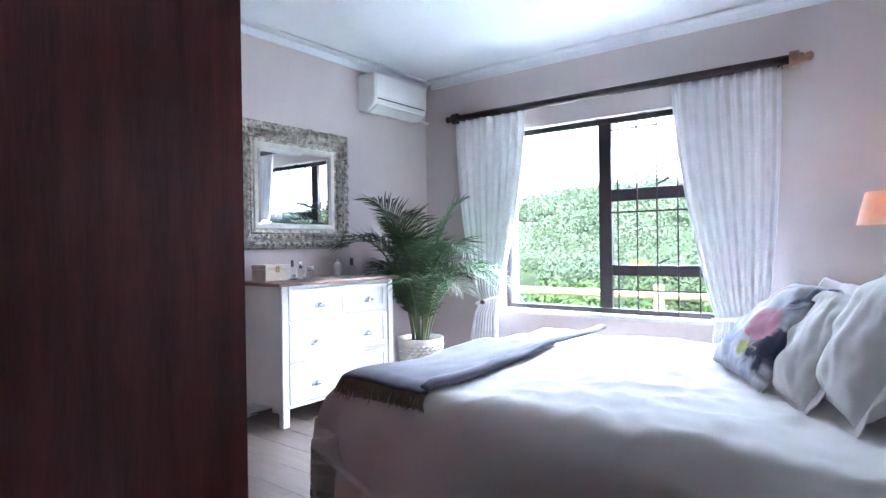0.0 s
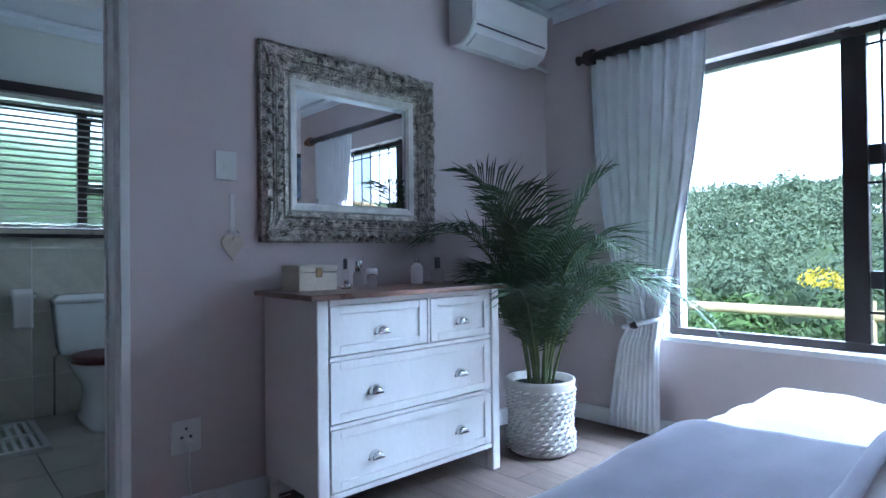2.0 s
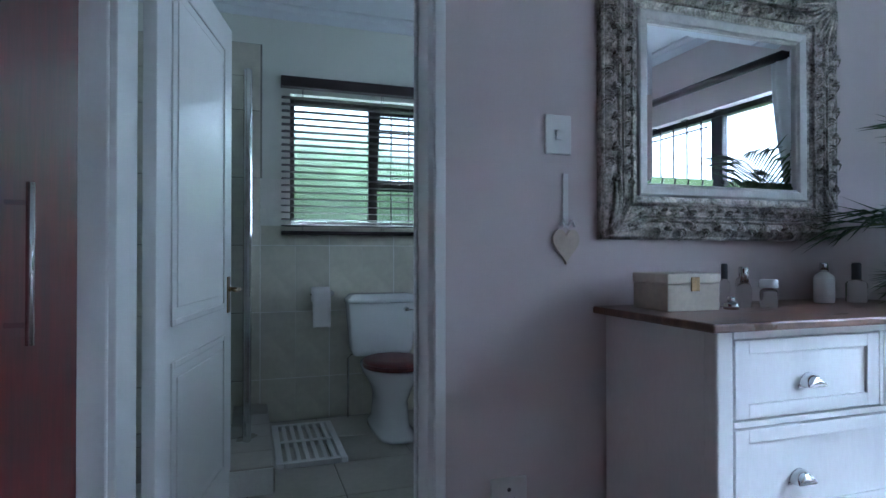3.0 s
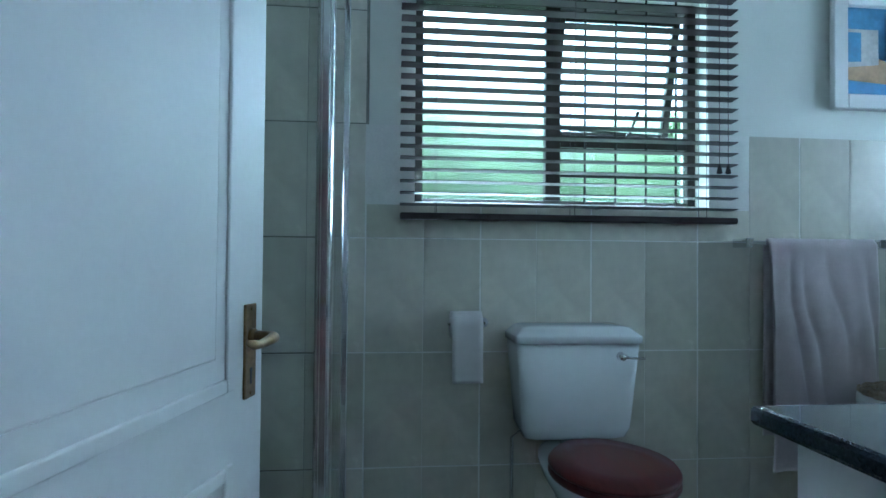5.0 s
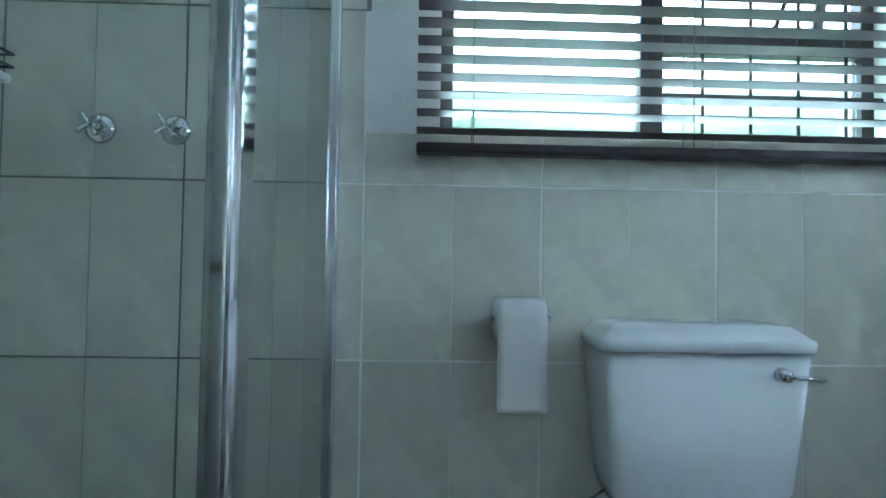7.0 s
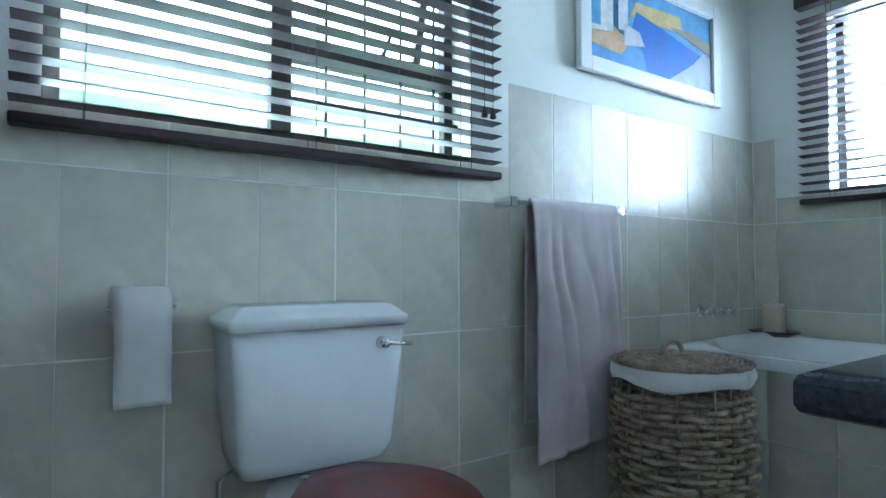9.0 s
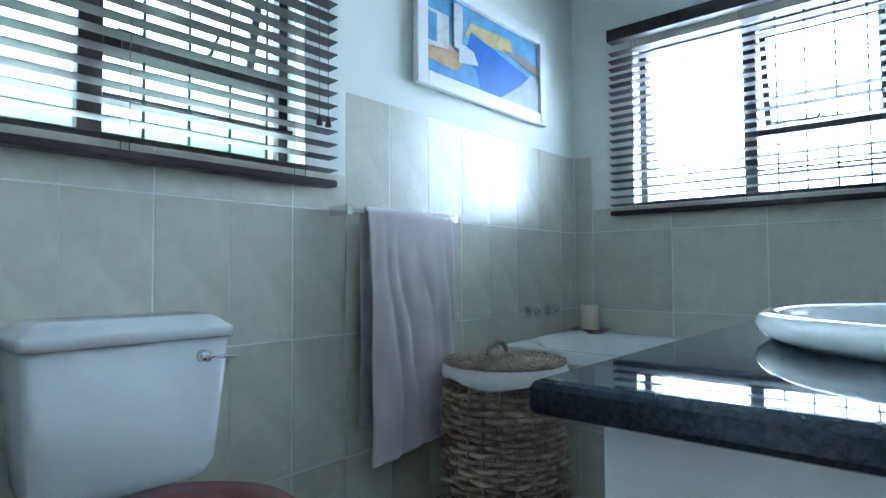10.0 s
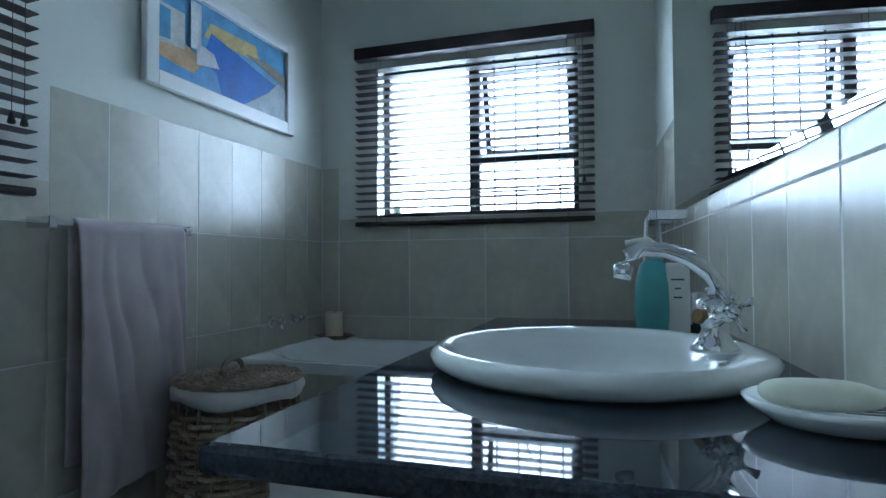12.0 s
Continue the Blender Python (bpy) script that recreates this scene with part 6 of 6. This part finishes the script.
# ---- small bedroom things ----
def wall_switch():
    s = thing("light_switch", (BX, 2.345, 1.36), "cream plastic light switch plate on the wall", "light switch")
    part("plate", box(BX + 0.001, BX + 0.01, 2.302, 2.39, 1.357, 1.477, 0.003), M_PLASTIC, s)
    part("rocker", box(BX + 0.0103, BX + 0.014, 2.335, 2.358, 1.40, 1.43, 0.001), M_PLASTIC, s)
    k = thing("wall_socket", (BX, 2.18, 0.27), "cream plastic wall socket with a plugged-in cable", "socket")
    part("plate", box(BX + 0.001, BX + 0.01, 2.122, 2.238, 0.27, 0.4, 0.003), M_PLASTIC, k)
    for dy, dz in ((0, 0.02), (-0.017, -0.012), (0.017, -0.012)):
        part("hole", cyl((BX + 0.0102, 2.18 + dy, 0.345 + dz), (BX + 0.0112, 2.18 + dy, 0.345 + dz), 0.006), M_INK, k)
    part("plug", cyl((BX + 0.0103, 2.18, 0.315), (BX + 0.045, 2.18, 0.305), 0.02, 0.015, 14), M_PLASTIC, k)
    part("cable", tube([(BX + 0.045, 2.18, 0.305), (BX + 0.05, 2.175, 0.2), (BX + 0.045, 2.19, 0.06), (BX + 0.06, 2.25, 0.006), (BX + 0.07, 2.42, 0.006), (BX + 0.06, 2.6, 0.006)], 0.0035, 6), M_PLASTIC, k, "", True)
    h = thing("hanging_heart", (BX, 2.37, 1.16), "small wooden heart ornament hanging on a ribbon", "ornament")
    part("ribbon", box(BX + 0.003, BX + 0.006, 2.363, 2.381, 1.135, 1.30), M_LINEN, h)
    bm = bmesh.new()
    fr, bk = [], []
    for k2 in range(40):
        a = 2 * math.pi * k2 / 40
        yy = 0.0028 * 16 * math.sin(a) ** 3
        zz = 0.0032 * (13 * math.cos(a) - 5 * math.cos(2 * a) - 2 * math.cos(3 * a) - math.cos(4 * a))
        fr.append(bm.verts.new((BX + 0.016, 2.369 + yy, 1.085 + zz * 1.15)))
        bk.append(bm.verts.new((BX + 0.004, 2.369 + yy, 1.085 + zz * 1.15)))
    bm.faces.new(fr)
    bm.faces.new(bk)
    for k2 in range(40):
        bm.faces.new((fr[k2], fr[(k2 + 1) % 40], bk[(k2 + 1) % 40], bk[k2]))
    part("heart", bm, M_BOXW, h, "carved pale wooden heart")
    part("bow", tube([(BX + 0.018, 2.345, 1.14), (BX + 0.022, 2.355, 1.155), (BX + 0.02, 2.369, 1.135), (BX + 0.022, 2.385, 1.155), (BX + 0.018, 2.395, 1.138)], 0.005, 6), M_LINEN, h, "", True)


wall_switch()


def dresser_things():
    z = 0.8955
    b = thing("jewellery_box", (-3.02, 2.63, z), "cream wooden box with a dark metal clasp", "box")
    x0, x1, y0, y1 = -3.14, -2.99, 2.535, 2.70
    y0, y1 = 2.545, 2.725
    part("body", box(x0, x1, y0, y1, z, z + 0.075, 0.004), M_BOXW, b)
    part("lid", box(x0 - 0.002, x1 + 0.002, y0 - 0.002, y1 + 0.002, z + 0.077, z + 0.105, 0.004), M_BOXW, b)
    part("clasp", box(x1 + 0.0022, x1 + 0.007, y0 + 0.075, y0 + 0.105, z + 0.055, z + 0.095, 0.003), M_BRASS, b)

    def bottle(name, x, y, r, h, m, label, capm, caph, capr, group="perfume bottles"):
        t = thing(name, (x, y, z), label, "bottle", group)
        part("body", lathe((x, y, z), [(r * 0.9, 0), (r, 0.004), (r, h * 0.8), (r * 0.85, h * 0.9), (r * 0.4, h)], 20), m, t, "", True)
        part("cap", lathe((x, y, z + h + 0.0005), [(capr, 0), (capr, caph * 0.9), (capr * 0.8, caph)], 16), capm, t, "", True)
    bottle("perfume_bottle", -3.06, 2.81, 0.016, 0.085, M_BOTTLE, "slim clear perfume bottle with dark cap", M_INK, 0.045, 0.009)
    bottle("perfume_bottle", -3.03, 2.855, 0.02, 0.075, M_BOTTLE, "clear glass perfume bottle with silver cap", M_CHROME, 0.045, 0.012)
    bottle("perfume_bottle", -3.08, 2.90, 0.02, 0.09, M_BOTTLE, "tall clear glass perfume bottle", M_CHROME, 0.03, 0.012)
    bottle("cosmetic_jar", -2.99, 2.905, 0.024, 0.06, M_BOTTLE, "glass cosmetic jar with white lid", M_PLASTIC, 0.024, 0.025)
    bottle("perfume_bottle", -3.0, 2.775, 0.022, 0.022, M_CHROME, "small silver perfume atomiser", M_CHROME, 0.014, 0.011)
    bottle("perfume_bottle", -3.08, 3.24, 0.03, 0.10, M_PLASTIC, "frosted white square perfume bottle", M_CHROME, 0.03, 0.013)
    bottle("perfume_bottle", -3.06, 3.36, 0.031, 0.075, M_BOTTLE, "round grey glass scent bottle with black stopper", M_INK, 0.055, 0.014)


dresser_things()


def downlight(x, y, name="ceiling_downlight"):
    d = thing(name, (x, y, CEIL - 0.03), "small round lit ceiling downlight", "ceiling light")
    part("ring", lathe((x, y, CEIL - 0.026), [(0.03, 0.0), (0.05, 0.0), (0.052, 0.012), (0.05, 0.025), (0.03, 0.025)], 24), M_CHROME, d, "", True)
    part("bulb", lathe((x, y, CEIL - 0.030), [(0.002, 0), (0.022, 0.002), (0.026, 0.02)], 18), glow("spot_bulb", (1.0, 0.93, 0.8), 3.0), d, "lit bulb")


downlight(-1.93, 3.0)


# ---- outside ----
M_SKYCARD = glow("overcast_sky", (0.86, 0.93, 1.0), 0.75)
solid("backdrop", box(-700, 700, 500, 501, -20, 420), M_SKYCARD, "pale overcast sky beyond the hill", "sky", "structure")
solid("backdrop_2", box(-501, -500, -500, 499, -20, 420), M_SKYCARD, "pale overcast sky beyond the garden", "sky", "structure")
def leaf_clump(name, label, cat, boxes, count, size, material, seed, kind="stuff"):
    rnd = random.Random(seed)
    vs, fs = [], []
    for _ in range(count):
        cx, cy, cz, rx, ry, rz = rnd.choice(boxes)
        a, b = rnd.uniform(0, 6.283), rnd.uniform(-0.6, 1)
        r = rnd.uniform(0.55, 1.0) ** 0.6
        s = math.sqrt(1 - b * b)
        p = Vector((cx + rx * r * s * math.cos(a), cy + ry * r * s * math.sin(a), cz + rz * r * b))
        out = Vector((s * math.cos(a) / rx, s * math.sin(a) / ry, b / rz)).normalized()
        out += Vector((rnd.gauss(0, 0.45), rnd.gauss(0, 0.45), rnd.gauss(0, 0.45)))
        q = out.to_track_quat("Z", "Y").to_matrix() @ Matrix.Rotation(rnd.uniform(0, 6.283), 3, "Z")
        l = size * rnd.uniform(0.6, 1.3) * (max(0.3, p.y / 70) if p.y > 15 else 1.0)
        i = len(vs)
        vs += [tuple(p + q @ Vector(v)) for v in ((-l, 0, 0), (0, -l * 0.45, l * 0.1), (l, 0, 0), (0, l * 0.45, l * 0.1))]
        fs.append((i, i + 1, i + 2, i + 3))
    me = bpy.data.meshes.new(name)
    me.from_pydata(vs, [], fs)
    me.materials.append(material)
    return tagged(new(name, me), label, cat, "", kind)


def hill(x, y):
    d = max(0.0, y - 14)
    return -0.8 + 0.0 if d <= 0 else -0.8 + 0.098 * d * (1 - 0.0022 * d) + 0.0003 * d * x + 1.6 * noise.noise(Vector((x * 0.02, y * 0.02, 0)))


_bm = sheet(lambda u, v: (-160 + 320 * u, 14 + 150 * v, hill(-160 + 320 * u, 14 + 150 * v) - (0.5 if v == 0 else 0)), 40, 24)
solid("hillside", _bm, M_GRASS, "green wooded hillside beyond the garden", "ground", "structure", True)
_r = random.Random(21)
_b = []
for _ in range(420):
    _y = 17 + 118 * _r.random() ** 1.2
    _x = -1.4 + (_y - 1) * _r.uniform(-0.85, 0.75)
    _h = 0.5 + _y * _r.uniform(0.032, 0.062)
    _z = hill(_x, _y)
    for _k in range(6):
        _q = _h * _r.uniform(0.28, 0.46)
        _b.append((_x + _h * _r.uniform(-0.5, 0.5), _y + _h * _r.uniform(-0.4, 0.4), _z + _h * _r.uniform(0.35, 0.95), _q * 1.2, _q * 1.2, _q * 0.85))
leaf_clump("hillside_woods", "dense green trees covering the hillside", "trees", _b, 250000, 0.26, M_FOL2, 5)
_b = [(x + _r.uniform(-0.3, 0.3), 9.0 + _r.uniform(-0.5, 1.6), -0.5 + _r.uniform(0, 0.75), 0.5, 0.5, 0.5) for x in np.linspace(-10, 6, 60)]
leaf_clump("hedge", "leafy green hedge behind the pole fence", "hedge", _b, 24000, 0.07, M_FOL, 6)
leaf_clump("flowering_bush", "bush with yellow blossom beyond the fence", "bush", [(-3.0, 9.6, 0.68, 0.25, 0.2, 0.16), (-2.7, 9.8, 0.62, 0.2, 0.2, 0.15)], 320, 0.035, M_YEL, 7)


def pole_fence():
    f = thing("pole_fence", (-2, 8.0, -0.8), "treated round-pole garden fence", "fence")
    part("rail", cyl((-12, 8.0, 0.42), (8, 8.0, 0.42), 0.055, None, 12), M_POLE, f, "", True)
    part("rail", cyl((-12, 8.0, -0.2), (8, 8.0, -0.2), 0.05, None, 12), M_POLE, f, "", True)
    for x in np.arange(-11, 8, 2.2):
        part("post", cyl((x, 8.0, -0.8), (x, 8.0, 0.56), 0.07, 0.065, 12), M_POLE, f, "", True)


pole_fence()
for _i, (_x, _y, _w) in enumerate(((-14, 96, 9), (4, 104, 8), (22, 110, 10), (-34, 112, 9))):
    _z = hill(_x, _y) + 0.5
    _h = thing("house", (_x, _y, _z), "pale plastered house on the hillside with a brown roof", "house", "hillside houses")
    part("wall", box(_x - _w / 2, _x + _w / 2, _y, _y + 6, _z - 2, _z + 4.2), M_PLASTER, _h)
    _bm = bmesh.new()
    _v = [_bm.verts.new(p) for p in ((_x - _w / 2 - 0.5, _y - 0.5, _z + 4.2), (_x + _w / 2 + 0.5, _y - 0.5, _z + 4.2), (_x + _w / 2 + 0.5, _y + 6.5, _z + 4.2), (_x - _w / 2 - 0.5, _y + 6.5, _z + 4.2), (_x - _w / 2 + 1, _y + 3, _z + 5.8), (_x + _w / 2 - 1, _y + 3, _z + 5.8))]
    for f in ((0, 1, 5, 4), (1, 2, 5), (2, 3, 4, 5), (3, 0, 4), (3, 2, 1, 0)):
        _bm.faces.new([_v[k] for k in f])
    part("roof", _bm, M_ROOF, _h)
    for k in range(3):
        _a = _x - _w / 2 + _w * (0.15 + 0.3 * k)
        part("window", box(_a, _a + 1.2, _y - 0.04, _y + 0.02, _z + 1.4, _z + 2.7), M_INK, _h)
# shrubs outside the bathroom window
_b = [(-9.2 + _r.uniform(-0.7, 0.6), _r.uniform(-1.5, 7.5), _r.uniform(-0.6, 2.2), 0.65, 0.65, 0.55) for _ in range(170)]
leaf_clump("garden_shrub", "dense green shrub outside the bathroom window", "shrub", _b, 60000, 0.09, M_SHRUB, 9)


# ---- pieces of floors and walls, last ----
def pieces(parent_name, cells, material, thick, axis, plane, sgn, name="tile", bev=0.001):
    """Tiles or planks laid on one plane: cells are (u0, u1, v0, v1)."""
    par = bpy.data.objects[parent_name]
    cache = {}
    for u0, u1, v0, v1 in cells:
        w, h = u1 - u0, v1 - v0
        key = (round(w, 4), round(h, 4))
        if key not in cache:
            if axis == "z":
                bm = box(-w / 2, w / 2, -h / 2, h / 2, -thick, 0, bev, 1)
            elif axis == "x":
                bm = box(min(0, sgn * -thick), max(0, sgn * -thick), -w / 2, w / 2, -h / 2, h / 2, bev, 1)
            else:
                bm = box(-w / 2, w / 2, min(0, sgn * -thick), max(0, sgn * -thick), -h / 2, h / 2, bev, 1)
            o = part(name, bm, material, par)
            cache[key] = o.data
        else:
            o = new(name, cache[key])
            o.parent = par
        c, d = (u0 + u1) / 2, (v0 + v1) / 2
        o.location = (c, d, plane) if axis == "z" else (plane, c, d) if axis == "x" else (c, plane, d)


def tile_cells(u0, u1, start, rows, pair, holes=()):
    """Rows of tiles from u0 to u1 with joints at start + n * 0.427, halved where pair is set."""
    out = []
    js = []
    n0 = math.floor((u0 - start) / 0.427) - 1
    for n in range(n0, n0 + 40):
        js.append((start + n * 0.427, 0.003))
        if pair:
            js.append((start + n * 0.427 + 0.2135, 0.0007))
    js = [(max(u0, min(u1, j)), g) for j, g in js]
    for (a, ga), (b, gb) in zip(js, js[1:]):
        if b - a < 0.012:
            continue
        for z0, z1 in rows:
            segs = [(z0 + 0.0024, z1 - 0.0024)]
            for h in holes:
                if a < h[1] - 0.001 and b > h[0] + 0.001 and z0 < h[3] and z1 > h[2]:
                    segs = [(p, q) for p, q in ((z0 + 0.0024, min(z1, h[2]) - 0.0018), (max(z0, h[3]) + 0.0018, z1 - 0.0024)) if q - p > 0.02]
            for p, q in segs:
                out.append((a + ga, b - gb, p, q))
    return out


ROWS_Z = [(0.0, 0.27), (0.27, 0.69), (0.69, 1.11), (1.11, 1.53)]
for _n, _bmx in (("bathroom_wall_west", box(TW - 0.0118, TW - 0.003, 0.6, 1.53, 1.53, 2.37)),):
    part("grout", _bmx, M_GROUTM, bpy.data.objects[_n])


def grout_panel(parent, axis, a, b, u0, u1, holes):
    bm = bmesh.new()
    us = sorted({u0, u1, *[min(max(h[0], u0), u1) for h in holes], *[min(max(h[1], u0), u1) for h in holes]})
    zs = sorted({0.0, 1.528, *[min(h[2], 1.528) for h in holes]})
    for p, q in zip(us, us[1:]):
        for c, d in zip(zs, zs[1:]):
            if q - p < 1e-4 or d - c < 1e-4 or any(h[0] < (p + q) / 2 < h[1] and h[2] < (c + d) / 2 < h[3] for h in holes):
                continue
            if axis == "x":
                add_box(bm, a, b, p, q, c, d)
            else:
                add_box(bm, p, q, a, b, c, d)
    part("grout", bm, M_GROUT, bpy.data.objects[parent])


grout_panel("bathroom_wall_west", "x", TW - 0.0118, TW - 0.0012, 1.448, BY, [W1])
part("grout", box(TW - 0.0118, TW - 0.003, 0.6, 1.4475, 0.0, 1.529), M_GROUTM, bpy.data.objects["bathroom_wall_west"])
grout_panel("bathroom_wall_north", "y", BY + 0.0012, BY + 0.0118, TW + 0.002, BTX - 0.002, [W2])
grout_panel("bathroom_wall_east", "x", BTX - 0.008, BTX - 0.0005, 2.09, BY, [])
pieces("bathroom_wall_west", tile_cells(0.612, BY - 0.001, 1.949, ROWS_Z, True, [W1]), M_TILE, 0.0105, "x", TW, 1)
pieces("bathroom_wall_west", tile_cells(0.612, 1.53, 1.949, [(1.53, 1.95), (1.95, 2.37)], True), M_TILE, 0.0105, "x", TW, 1)
pieces("bathroom_wall_north", tile_cells(TW + 0.003, BTX - 0.012, -4.93, ROWS_Z, False, [W2]), M_TILE, 0.0105, "y", BY, -1)
pieces("bathroom_wall_east", tile_cells(2.1, BY - 0.003, 2.18, ROWS_Z, True), M_TILE, 0.0062, "x", BTX - 0.0062 - 0.0020, -1)
part("grout", box(TW + 0.003, BTX - 0.003, 0.5985, 0.606, 0, 2.37), M_GROUTM, bpy.data.objects["bathroom_wall_south"])
pieces("bathroom_wall_south", tile_cells(TW + 0.003, -3.6, -5.05, ROWS_Z + [(1.53, 1.95), (1.95, 2.37)], True), M_TILE, 0.006, "y", 0.612, 1)
# floor tiles of the bathroom
_cells = []
for i in range(5):
    for j in range(10):
        u0, v0 = TW + 0.002 + i * 0.415, 0.62 + j * 0.415
        if v0 > BY - 0.02:
            continue
        _cells.append((u0 + 0.003, min(u0 + 0.412, BTX + 0.24), v0 + 0.003, min(v0 + 0.412, BY)))
pieces("floor_2", _cells, M_FTILE, 0.008, "z", 0.0, 1)
# planks of the bedroom
_cells = []
for i in range(30):
    v0 = -1.0 + i * 0.185
    if v0 > 4.45:
        break
    u = BX - 0.1 - (i * 0.47) % 1.2
    while u < 0.55:
        a, b = max(u, BX - 0.11), min(u + 1.2, 0.55)
        if b - a > 0.03:
            _cells.append((a + 0.0008, b - 0.0008, v0 + 0.0008, min(v0 + 0.1842, 4.499)))
        u += 1.2
pieces("floor", _cells, M_PLANK, 0.006, "z", 0.0, 1, "plank", 0.001)
